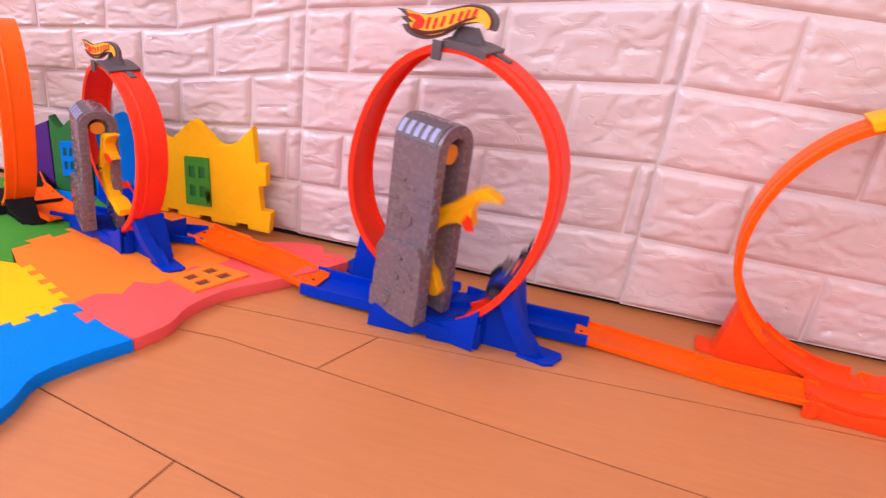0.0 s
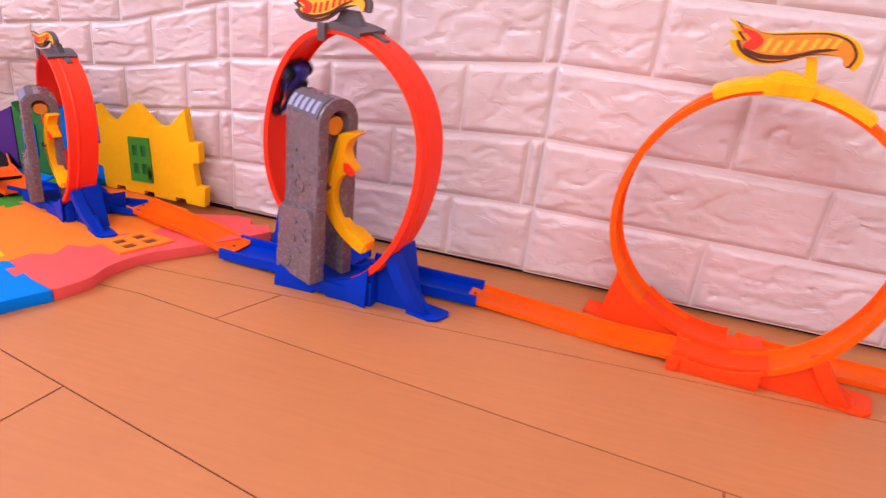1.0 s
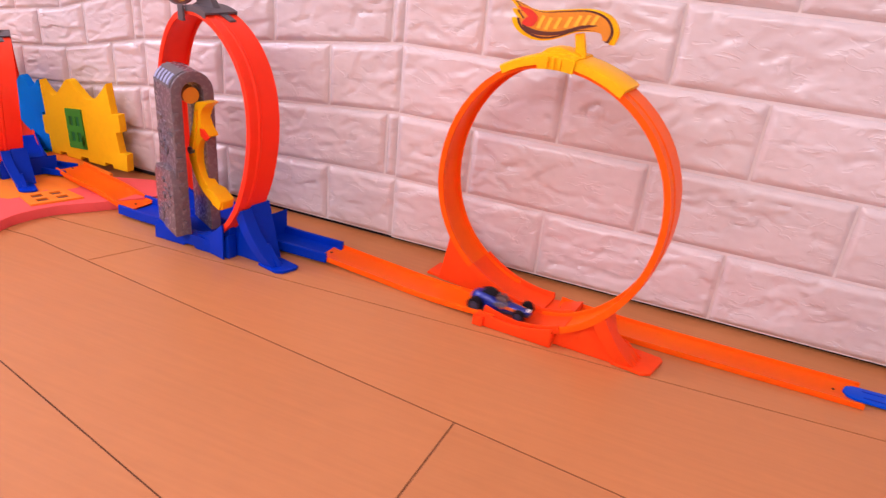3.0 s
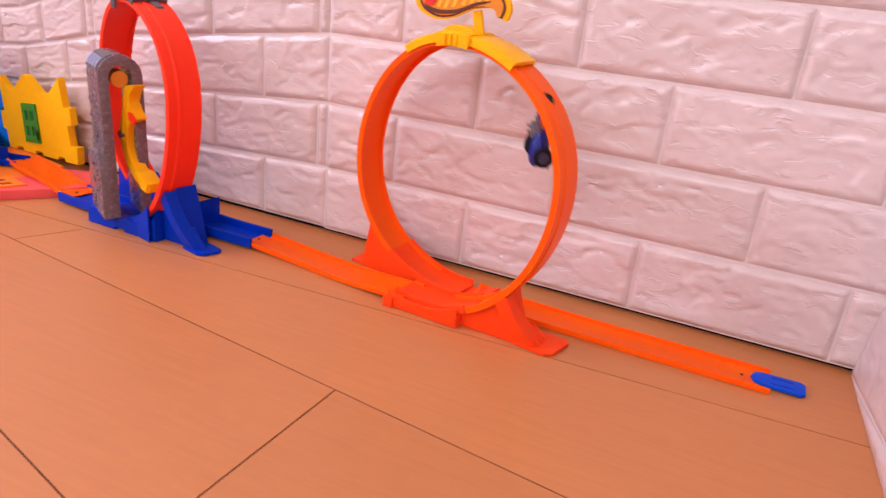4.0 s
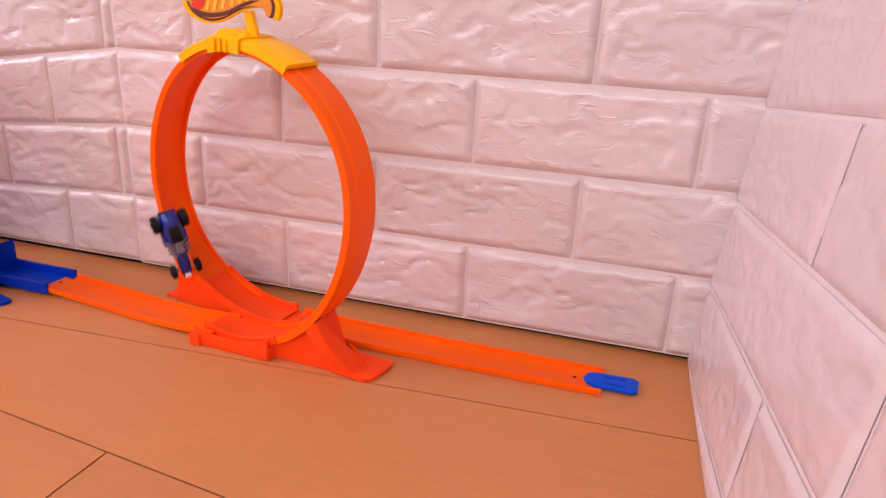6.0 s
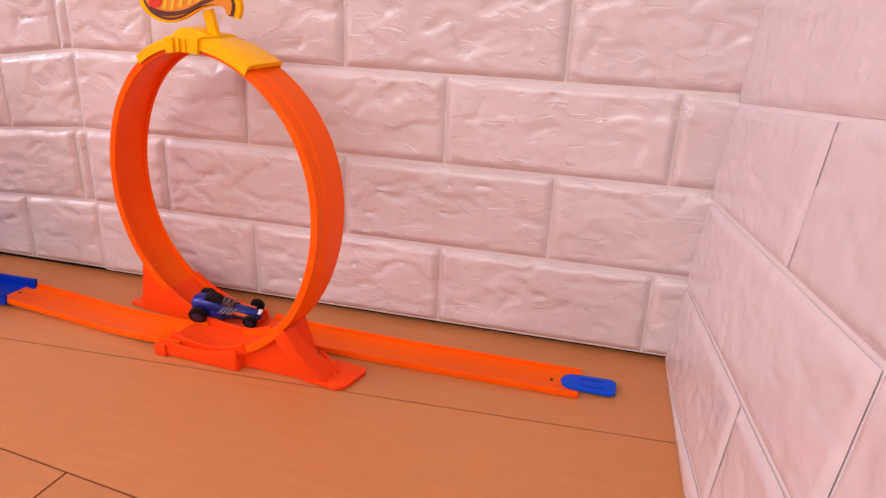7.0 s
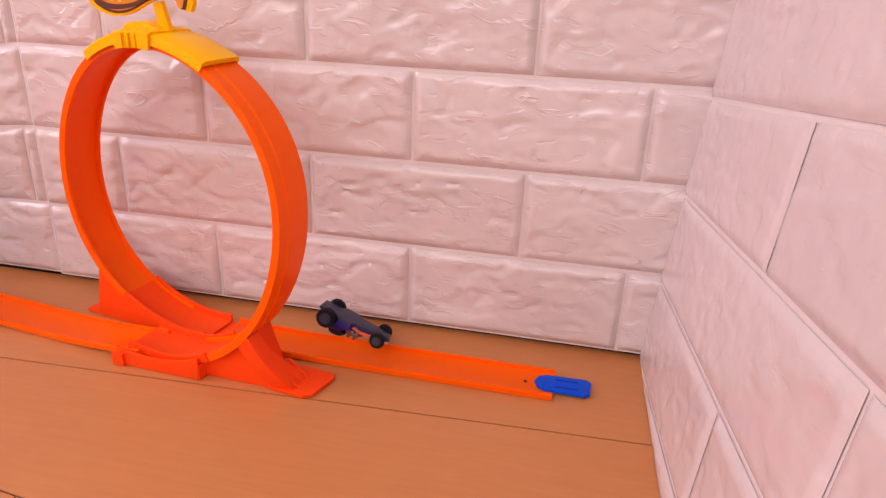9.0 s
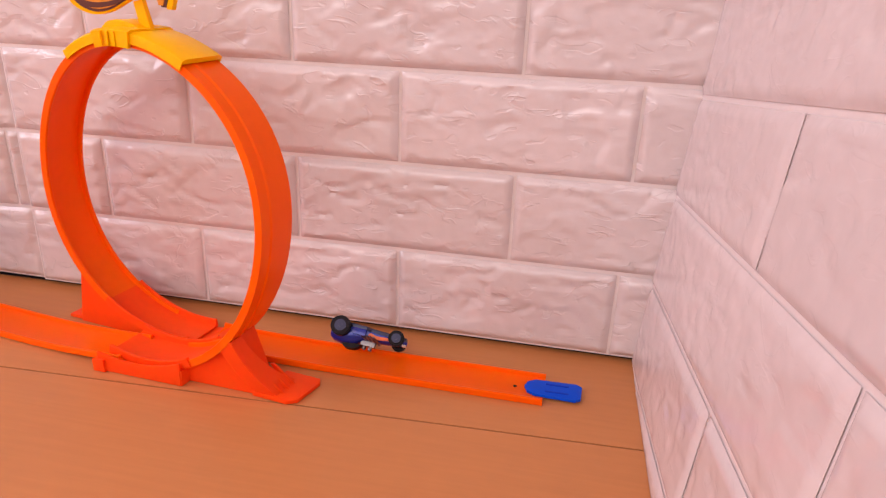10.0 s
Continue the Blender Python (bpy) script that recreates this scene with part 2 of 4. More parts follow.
class Loop:
    """A standing loop in its own space: entry lane near (y0), exit lane far (y1); phi 0 is the bottom, 90 degrees its right side."""

    def __init__(self, a, b, z, y0, y1, skew=0.0):
        self.a, self.b, self.z, self.y0, self.y1, self.skew = a, b, z, y0, y1, skew

    def at(self, phi):
        a, b = self.a, self.b
        ease = min(max((math.degrees(phi) - 60) / 240, 0), 1)
        ease = ease * ease * (3 - 2 * ease)
        p = Vector((a * math.sin(phi), self.y0 + (self.y1 - self.y0) * ease, self.z + b - b * math.cos(phi) + self.skew * a * math.sin(phi) ** 3))
        t = Vector((a * math.cos(phi), 0, b * math.sin(phi) + 3 * self.skew * a * math.sin(phi) ** 2 * math.cos(phi))).normalized()
        return p, t, Vector((-t.z, 0, t.x))

    def stations(self, d0, d1, n=72):
        out = []
        for i in range(n + 1):
            p, t, up = self.at(radians(d0 + (d1 - d0) * i / n))
            out.append((p, Vector((0, 1, 0)), up))
        return out

    def under(self, d0, d1, n=10, drop=0.0016):
        """Outline (x, z) along the outer face of the strip."""
        res = []
        for i in range(n + 1):
            p, t, up = self.at(radians(d0 + (d1 - d0) * i / n))
            q = p - up * drop
            res.append((q.x, max(q.z, 0.0005)))
        return res


# ---------------------------------------------------------------- setting: floor
def seam_wall(x):
    return 0.02


def seam_b(x):
    return -0.132 + 0.045 * x


def seam_a(x):
    return -0.362 - 0.12 * max(x, -1.05) + 0.045 * min(0, x + 1.05)


def seam_c(x):
    return -0.6475 - 0.25 * max(x, -1.2) + 0.02 * min(0, x + 1.2)


def seam_lower(k):
    return lambda x: seam_c(x) - 0.15 * k


def build_floor():
    floor = tagged(new("floor", mesh_of("floor", box_bm(-2.75, 0.76, -2.45, 0.05, -0.03, -0.0010), GAP)), "orange-tan laminate wood plank floor", "floor", kind="structure")
    seams = [seam_wall, seam_b, seam_a, seam_c] + [seam_lower(k) for k in range(1, 14)]
    joints = {0: [(-1.75, -1.75)], 1: [(-0.911, -0.948)], 2: [(-0.442, -0.457)], 3: [(-1.002, -1.03)]}
    rnd = random.Random(4)
    for k, (far, near) in enumerate(zip(seams, seams[1:])):
        cuts = [(0.75, 0.75)] + joints.get(k, [(c := rnd.uniform(-1.8, -0.3), c)]) + [(-2.74, -2.74)]
        for (f1, n1), (f0, n0) in zip(cuts, cuts[1:]):
            g = 0.0009
            grid = [0.80 - 0.05 * i for i in range(72)]
            above = [f0 + g] + [x for x in reversed(grid) if f0 + 0.004 < x < f1 - 0.004] + [f1 - g]
            below = [n1 - g] + [x for x in grid if n0 + 0.004 < x < n1 - 0.004] + [n0 + g]
            outline = [(x, max(far(x) - g, -2.40)) for x in above] + [(x, max(near(x) + g, -2.44)) for x in below]
            if max(far(x) for x in above) < -2.35:
                continue
            part("plank", prism_bm(outline, flat, -0.0009, 0.0), WOOD, floor, smooth=None)
    return floor


build_floor()


# ---------------------------------------------------------------- setting: brick-relief foam walls
KNOTS = [(-2.8, 0.046), (-1.5, 0.049), (-1.24, 0.058), (-1.08, 0.0695), (-0.66, 0.0875), (0.2, 0.0885)]


def pitch(x):
    for (x0, p0), (x1, p1) in zip(KNOTS, KNOTS[1:]):
        if x <= x1:
            return p0 + (p1 - p0) * (x - x0) / (x1 - x0)
    return KNOTS[-1][1]


def relief(u, v, seed):
    """Height of the chipped stone relief, about 0 to 1: flat faces, crisp ledges, short cracks."""
    p = Vector((u * 20 + seed * 7.3, v * 38, seed * 3.1))
    warp = Vector((noise.noise(p * 1.4), noise.noise(p * 1.4 + Vector((5, 1, 7))), 0)) * 0.55
    low = noise.noise(p * 0.55 + Vector((seed, 4, 2)))
    ledge = lambda q, c, k: 1 / (1 + math.exp(-k * (noise.noise(q) - c)))
    step = ledge(p * 0.8 + warp + Vector((8, seed, 5)), 0.08, 34)
    chip = ledge(p * 1.7 + warp * 1.6 + Vector((2, 6, seed)), 0.25, 44)
    n = noise.noise(p * 0.9 + warp * 1.3 + Vector((1, seed, 9))) / 0.05
    crack = math.exp(-n * n) * max(0.0, min(1.0, 3 * noise.noise(p * 0.7 + Vector((seed, 7, 3)))))
    fine = noise.noise(p * 4.5 + warp * 1.5)
    return 0.42 + 0.16 * low + 0.15 * step - 0.20 * chip - 0.30 * crack + 0.08 * fine


def brick_bm(place, u0, u1, h0, h1, seed, deep=0.0074, cell=0.0030):
    """A pillowed foam brick; place(u, h, d) maps along, row height and depth to the world."""
    bm = bmesh.new()
    length, height = abs(u1 - u0), (h1 - h0) * 0.085
    nu, nv = max(5, int(length / cell)), 28
    grid = []
    for j in range(nv + 1):
        row = []
        for i in range(nu + 1):
            s, t = i / nu, j / nv
            edge = min(s * length, (1 - s) * length, t * height, (1 - t) * height)
            k = min(edge / 0.0055, 1.0)
            k = k * k * (3 - 2 * k)
            d = 0.0006 + 0.0014 * k + deep * k * relief(u0 + (u1 - u0) * s, (h0 + (h1 - h0) * t) * 0.085, seed)
            d *= min(1.0, 0.25 + place(u0 + (u1 - u0) * s, h0 + (h1 - h0) * t, 0)[2] / 0.012)
            p = place(u0 + (u1 - u0) * s, h0 + (h1 - h0) * t, d)
            row.append(bm.verts.new((p[0], p[1], max(p[2], 0.0006))))
        grid.append(row)
    for j in range(nv):
        for i in range(nu):
            quad = (grid[j][i], grid[j][i + 1], grid[j + 1][i + 1], grid[j + 1][i])
            if max(v.co.z for v in quad) > 0.0012:
                bm.faces.new(quad)
    bmesh.ops.delete(bm, geom=[v for v in bm.verts if not v.link_faces], context="VERTS")
    return bm


def brick_panel(wall, place, u0, u1, rows, first, width, label, thick=0.006, deep=0.0074, mat=FOAM_WALL):
    """One stuck-on foam panel: a backing sheet and its bricks, row by row. first(row) gives one joint of that row."""
    n = 24
    us = [u0 + (u1 - u0) * i / n for i in range(n + 1)]
    bm = bmesh.new()
    fronts = [[bm.verts.new(place(u, h, d)) for u in us] for h, d in [(rows[0], -thick)] + [(rows[0] + k / 4, 0.0) for k in range(4 * len(rows) + 1)] + [(rows[-1] + 1, -thick)]]
    for vs in fronts:
        for v in vs:
            v.co.z = max(v.co.z, 0.0004)
    for a, b in zip(fronts, fronts[1:] + fronts[:1]):
        for i in range(n):
            bm.faces.new((a[i], a[i + 1], b[i + 1], b[i]))
    for i in (0, n):
        bm.faces.new([vs[i] for vs in fronts])
    panel = part("panel", bm, FOAM_EDGE, wall, label)
    g = 0.0015
    for r in rows:
        j = first(r)
        while j > u0:
            j -= width
        cuts = [u0]
        while j < u1 - 0.012:
            if j > u0 + 0.012:
                cuts.append(j)
            j += width
        cuts.append(u1)
        for c, (a, b) in enumerate(zip(cuts, cuts[1:])):
            tops = [place(u, r + 1, 0)[2] for u in (a, b)]
            if max(tops) < 0.012:
                continue
            part("brick", brick_bm(place, a + g, b - g, r + 0.022, r + 0.978, hash((r * 31 + c * 17 + int(u0 * 50))) % 97, deep), mat, panel, smooth=60)


def build_walls():
    north = tagged(new("wall_north", mesh_of("wall_north", box_bm(-2.75, 0.76, 0.016, 0.13, 0.0, 2.4), PLASTER)), "white foam brick-relief panels stuck on a wall", "wall", kind="structure")
    north_place = lambda off: (lambda u, h, d: (u, off - d, 0.0062 + h * pitch(u)))
    rows = list(range(0, 7))
    brick_panel(north, north_place(0.006), -0.662, 0.045, rows, lambda r: -0.021 if r % 2 == 0 else -0.126, 0.2165, "white foam panel with embossed bricks")
    brick_panel(north, north_place(0.010), -1.079, -0.6622, rows, lambda r: -0.767 if r % 2 == 0 else -0.852, 0.1725, "white foam panel with embossed bricks")
    brick_panel(north, north_place(0.014), -1.90, -1.0792, list(range(0, 10)), lambda r: -1.146 if r % 2 == 0 else -1.195, 0.096, "white foam panel with embossed bricks")
    # Added black strip, no real trim: it paints shade into the slot below.
    tagged(new("trim", mesh_of("trim", box_bm(-1.90, 0.012, 0.0145, 0.0158, 0.0002, 0.0075), BLACK)), "black strip painting the shade in the slot under the foam wall panels", "trim", kind="structure")
    east = tagged(new("wall_east", mesh_of("wall_east", box_bm(0.76, 0.84, -2.45, 0.13, 0.0, 2.4), PLASTER)), "white foam brick-relief panels on the end wall", "wall", kind="structure")
    east_z = lambda u, h: max(h * 0.088 + 0.129 * u, 0.0005)
    east_place = lambda u, h, d: (0.004 + 0.083 * east_z(u, h) + 0.029 * u - d, -u, east_z(u, h))
    brick_panel(east, east_place, -0.003, 0.85, list(range(-2, 5)), lambda r: 0.250 if r % 2 == 0 else 0.385, 0.42, "white foam panel with embossed bricks", deep=0.0026, mat=SOFT_FOAM)
    west = tagged(new("wall_west", mesh_of("wall_west", join_bm(box_bm(-2.83, -2.75, -2.45, 0.1, 0, 1.05), box_bm(-2.83, -2.75, -2.45, 0.1, 2.15, 2.4), box_bm(-2.83, -2.75, -2.45, -1.75, 1.05, 2.15), box_bm(-2.83, -2.75, -0.45, 0.1, 1.05, 2.15)), PLASTER)), "plain painted wall with a window opening", "wall", kind="structure")
    south = tagged(new("wall_south", mesh_of("wall_south", join_bm(box_bm(-2.75, 0.84, -2.53, -2.45, 0, 1.1), box_bm(-2.75, 0.84, -2.53, -2.45, 2.32, 2.4), box_bm(-2.75, -2.35, -2.53, -2.45, 1.1, 2.32), box_bm(0.35, 0.84, -2.53, -2.45, 1.1, 2.32)), PLASTER)), "plain painted wall with a wide window opening", "wall", kind="structure")
    tagged(new("ceiling", mesh_of("ceiling", box_bm(-2.83, 0.84, -2.53, 0.13, 2.4, 2.46), PLASTER)), "plain white painted ceiling", "ceiling", kind="structure")


build_walls()


# ---------------------------------------------------------------- play mats
def smooth_line(points, n=5):
    """Points along a soft curve through the given ones."""
    out = []
    for k in range(len(points) - 1):
        p0, p1, p2, p3 = (Vector(points[min(max(i, 0), len(points) - 1)]) for i in (k - 1, k, k + 1, k + 2))
        for i in range(n):
            s = i / n
            q = 0.5 * (2 * p1 + (p2 - p0) * s + (2 * p0 - 5 * p1 + 4 * p2 - p3) * s * s + (3 * p1 - p0 - 3 * p2 + p3) * s ** 3)
            out.append((q[0], q[1]))
    return out + [tuple(points[-1])]


def jig(p, q, n, depth):
    """A straight edge from p to q with n square puzzle tabs."""
    p, q = Vector(p), Vector(q)
    t = (q - p) / (2 * n + 1)
    nrm = Vector((-t.y, t.x)).normalized() * depth
    out = [tuple(p)]
    for i in range(n):
        a, b = p + t * (2 * i + 1), p + t * (2 * i + 2)
        out += [tuple(a), tuple(a + nrm * 1.0 - t * 0.12), tuple(b + nrm * 1.0 + t * 0.12), tuple(b)]
    return out


def window_grid(to_world, corners, d0, d1, holes=((0.18, 0.42), (0.58, 0.82))):
    """A slab over the four corners, with two by two square holes through it."""
    c = [Vector(p) for p in corners]
    at = lambda s, t: (c[0] * (1 - s) + c[1] * s) * (1 - t) + (c[3] * (1 - s) + c[2] * s) * t
    ks = [0.0, holes[0][0], holes[0][1], holes[1][0], holes[1][1], 1.0]
    bm = bmesh.new()
    for i in range(5):
        for j in range(5):
            if i in (1, 3) and j in (1, 3):
                continue
            quad = [at(ks[i], ks[j]), at(ks[i + 1], ks[j]), at(ks[i + 1], ks[j + 1]), at(ks[i], ks[j + 1])]
            a, b = [bm.verts.new(to_world(p[0], p[1], d0)) for p in quad], [bm.verts.new(to_world(p[0], p[1], d1)) for p in quad]
            bm.faces.new(a)
            bm.faces.new(b[::-1])
            for k in range(4):
                bm.faces.new((a[k], a[(k + 1) % 4], b[(k + 1) % 4], b[k]))
    bmesh.ops.remove_doubles(bm, verts=bm.verts, dist=1e-5)
    bm.verts.index_update()
    seen = {}
    for f in bm.faces:
        seen.setdefault(tuple(sorted(v.index for v in f.verts)), []).append(f)
    bmesh.ops.delete(bm, geom=[f for fs in seen.values() if len(fs) > 1 for f in fs], context="FACES")
    return bm


def mat_piece(colour, outline, label, top=0.014):
    ob = thing("foam_mat", Matrix(), label, "play mat", "foam puzzle mats")
    part("slab", prism_bm(outline, flat, 0.0002, top, bevel=0.0012), MAT[colour], ob)
    return ob


def build_mats():
    tab = jig((-1.196, -0.256), (-1.145, -0.278), 1, -0.010) + [(-1.145, -0.278)]
    teeth = jig((-1.2035, -0.2605), (-1.298, -0.212), 4, -0.009) + [(-1.298, -0.212)]
    steps = jig((-1.2035, -0.2605), (-1.228, -0.316), 2, 0.008) + [(-1.228, -0.316)]
    side = jig((-1.270, -0.040), (-1.326, -0.188), 3, -0.010) + [(-1.326, -0.188)]
    inner = [(-1.116, -0.055), (-1.106, -0.085), (-1.118, -0.090), (-1.112, -0.110), (-1.124, -0.135), (-1.140, -0.140), (-1.136, -0.165), (-1.150, -0.190), (-1.172, -0.196), (-1.168, -0.222), (-1.190, -0.232)]
    pink = tab + [(-1.112, -0.286)]
    pink += smooth_line([(-1.109, -0.283), (-1.097, -0.25), (-1.098, -0.218), (-1.083, -0.175), (-1.049, -0.134), (-1.018, -0.095), (-0.988, -0.052)])
    pink += [(-1.0, -0.036), (-1.022, -0.043), (-1.030, -0.026), (-1.053, -0.027)] + inner
    p = mat_piece("pink", pink, "pink foam puzzle mat with a wavy edge on the floor")
    part("window_inset", window_grid(flat, [(-1.144, -0.178), (-1.105, -0.192), (-1.073, -0.135), (-1.120, -0.127)], 0.0135, 0.0168), MAT["orange"], p, "orange inset with four square holes")
    # Dark plate paints the shade inside the inset's holes; no floor shows there.
    part("hole_shade", prism_bm([(-1.141, -0.179), (-1.106, -0.190), (-1.076, -0.136), (-1.119, -0.129)], flat, 0.0130, 0.0146), GAP, p, "dark plate painting the shade inside the holes")
    mat_piece("blue", smooth_line([(-1.150, -0.50), (-1.142, -0.406), (-1.149, -0.363), (-1.134, -0.325), (-1.111, -0.288)]) + tab[::-1] + steps + [(-1.245, -0.33), (-1.42, -0.40), (-1.42, -0.50)], "bright blue foam puzzle mat with a wavy edge")
    mat_piece("yellow", steps[::-1] + teeth[1:] + [(-1.36, -0.22), (-1.44, -0.30), (-1.42, -0.397), (-1.245, -0.3285)], "bright yellow foam puzzle mat with square teeth")
    mat_piece("orange", [(-1.196, -0.256)] + inner[::-1] + [(-1.118, -0.040), (-1.262, -0.010)] + side + [(-1.300, -0.2105)] + teeth[::-1][1:], "orange foam puzzle mat under the track")
    mat_piece("green", side[::-1] + [(-1.264, -0.010), (-1.42, -0.008), (-1.60, -0.06), (-1.62, -0.26), (-1.37, -0.218), (-1.302, -0.2115)], "green foam puzzle mat under the track")
    mat_piece("blue", [(-1.419, -0.046), (-1.368, -0.074), (-1.339, -0.052), (-1.340, -0.030), (-1.410, -0.028)], "blue foam puzzle mat in front of the upright foam walls", 0.0155)
    y0, y1 = -0.026, -0.013
    ob = thing("foam_wall_panel", Matrix(), "upright yellow foam puzzle wall with a scalloped top", "play mat", "upright foam panels")
    out = smooth_line([(-1.262, 0.132), (-1.250, 0.118), (-1.236, 0.112), (-1.220, 0.126), (-1.203, 0.142), (-1.186, 0.130), (-1.168, 0.117), (-1.148, 0.124), (-1.126, 0.148)])
    out += [(-1.121, 0.103), (-1.108, 0.104), (-1.107, 0.077), (-1.117, 0.075), (-1.113, 0.043), (-1.100, 0.043), (-1.102, 0.0152), (-1.130, 0.0152), (-1.131, 0.021), (-1.146, 0.021), (-1.147, 0.0152), (-1.180, 0.0152), (-1.181, 0.021), (-1.196, 0.021), (-1.197, 0.0152), (-1.226, 0.0152), (-1.227, 0.021), (-1.240, 0.021), (-1.241, 0.0152), (-1.258, 0.0152), (-1.260, 0.045), (-1.268, 0.047), (-1.268, 0.075), (-1.260, 0.077)]
    part("slab", prism_bm(out, upright, y0, y1, bevel=0.001), MAT["yellow"], ob)
    part("window_inset", window_grid(upright, [(-1.213, 0.034), (-1.179, 0.036), (-1.182, 0.099), (-1.214, 0.096)], y0 - 0.0028, y0 + 0.0005), MAT["green"], ob, "green inset with four square holes")
    # Darker green plate puts the recess shade of these holes into its colour.
    part("recess_shade", prism_bm([(-1.212, 0.035), (-1.180, 0.037), (-1.183, 0.098), (-1.213, 0.095)], upright, y0 - 0.0008, y0 + 0.0004), MAT["dark_green"], ob, "darker green plate painting the recess shade in the inset's holes")
    ob = thing("foam_wall_panel", Matrix(), "upright blue foam puzzle wall beside the yellow one", "play mat", "upright foam panels")
    out = smooth_line([(-1.345, 0.128), (-1.325, 0.114), (-1.305, 0.132), (-1.287, 0.116), (-1.271, 0.130)]) + [(-1.263, 0.100), (-1.262, 0.079), (-1.2705, 0.079), (-1.2705, 0.045), (-1.262, 0.043), (-1.260, 0.0152), (-1.345, 0.0152)]
    part("slab", prism_bm(out, upright, y0 + 0.003, y1 + 0.002, bevel=0.001), MAT["blue"], ob)
    ob = thing("foam_wall_panel", Matrix(), "upright green foam puzzle wall with a blue window", "play mat", "upright foam panels")
    out = smooth_line([(-1.402, 0.112), (-1.388, 0.098), (-1.372, 0.112), (-1.360, 0.10), (-1.347, 0.113)]) + [(-1.347, 0.0152), (-1.402, 0.0152)]
    part("slab", prism_bm(out, upright, y0, y1, bevel=0.001), MAT["dark_green"], ob)
    part("window_inset", window_grid(upright, [(-1.388, 0.036), (-1.366, 0.040), (-1.366, 0.086), (-1.388, 0.082)], y0 - 0.002, y0 + 0.0005), MAT["blue"], ob, "blue inset with four square holes")
    ob = thing("foam_wall_panel", Matrix(), "upright purple foam piece with a rounded top", "play mat", "upright foam panels")
    out = smooth_line([(-1.47, 0.0152), (-1.462, 0.05), (-1.44, 0.084), (-1.404, 0.106)]) + [(-1.404, 0.0152)]
    part("slab", prism_bm(out, upright, y0, y1, bevel=0.001), MAT["purple"], ob)


build_mats()


# ---------------------------------------------------------------- loops and track
def flame(sx, sz):
    """Outline of a flame-shaped sign, about 1 wide: forked tail, full belly, hooked tip."""
    top = smooth_line([(-0.50, 0.20), (-0.40, 0.17), (-0.22, 0.12), (0.02, 0.20), (0.25, 0.27), (0.42, 0.22), (0.50, 0.06), (0.48, -0.10)], 4)
    low = smooth_line([(0.44, -0.10), (0.41, -0.01), (0.30, 0.01), (0.14, -0.05), (-0.05, -0.20), (-0.22, -0.25), (-0.38, -0.18), (-0.45, -0.04), (-0.39, -0.03), (-0.46, 0.07), (-0.41, 0.09), (-0.50, 0.20)], 4)
    return [(x * sx, z * sz) for x, z in top + low[:-1]]


def flame_sign(parent, x, y, z, sx, sz, rim, field, ink, tilt=0.0):
    m = Matrix.Translation((x, y, z)) @ Matrix.Rotation(radians(tilt), 4, "Y")
    put = lambda grow, off=(0, 0): (lambda u, v, d: tuple(m @ Vector((u * grow + off[0], d, v * grow + off[1]))))
    board = part("sign", prism_bm(flame(sx, sz), put(1.0), -0.0025, 0.0025, bevel=0.0006), rim, parent, "flame-shaped sign with a printed face")
    part("sticker", prism_bm(flame(sx, sz), put(0.90, (0.0008, 0.0006)), -0.0032, -0.0024), SIGN_DARK, board, "dark printed sticker edge")
    part("flame_print", prism_bm(flame(sx, sz * 0.94), put(0.85, (0.0012, 0.0010)), -0.0038, -0.0030), field, board, "orange print")
    part("shadow_print", prism_bm(smooth_line([(-0.36 * sx, -0.09 * sz), (-0.20 * sx, -0.13 * sz), (0.0, -0.08 * sz), (0.20 * sx, 0.06 * sz), (0.34 * sx, 0.10 * sz), (0.18 * sx, 0.00 * sz), (0.0, -0.13 * sz), (-0.20 * sx, -0.19 * sz), (-0.33 * sx, -0.15 * sz)], 4), put(0.94), -0.0041, -0.0036), SIGN_DARK, board, "dark print")
    part("flame_tip", prism_bm(smooth_line([(-0.44 * sx, 0.14 * sz), (-0.30 * sx, 0.12 * sz), (-0.22 * sx, 0.03 * sz), (-0.27 * sx, -0.10 * sz), (-0.37 * sx, -0.08 * sz), (-0.32 * sx, 0.03 * sz)], 4), put(0.92), -0.0043, -0.0036), SIGN_RED, board, "red print")
    for i, (u, v) in enumerate([(-0.17, -0.01), (-0.10, -0.01), (-0.02, 0.02), (0.07, 0.06), (0.15, 0.10), (0.22, 0.13), (0.29, 0.15)]):
        w, h = 0.016 * sx, (0.085 - 0.004 * i) * sz
        part("letter_bar", prism_bm([(u * sx - w - 0.002, v * sz - h), (u * sx + w - 0.002, v * sz - h), (u * sx + w + 0.002, v * sz + h), (u * sx - w + 0.002, v * sz + h)], put(1.0), -0.0044, -0.0036), ink, board)
    return board


def skewed(bm, k=0.20):
    """Set the stand askew to its loop."""
    for v in bm.verts:
        v.co.y += k * (v.co.x - 0.03)
    return bm


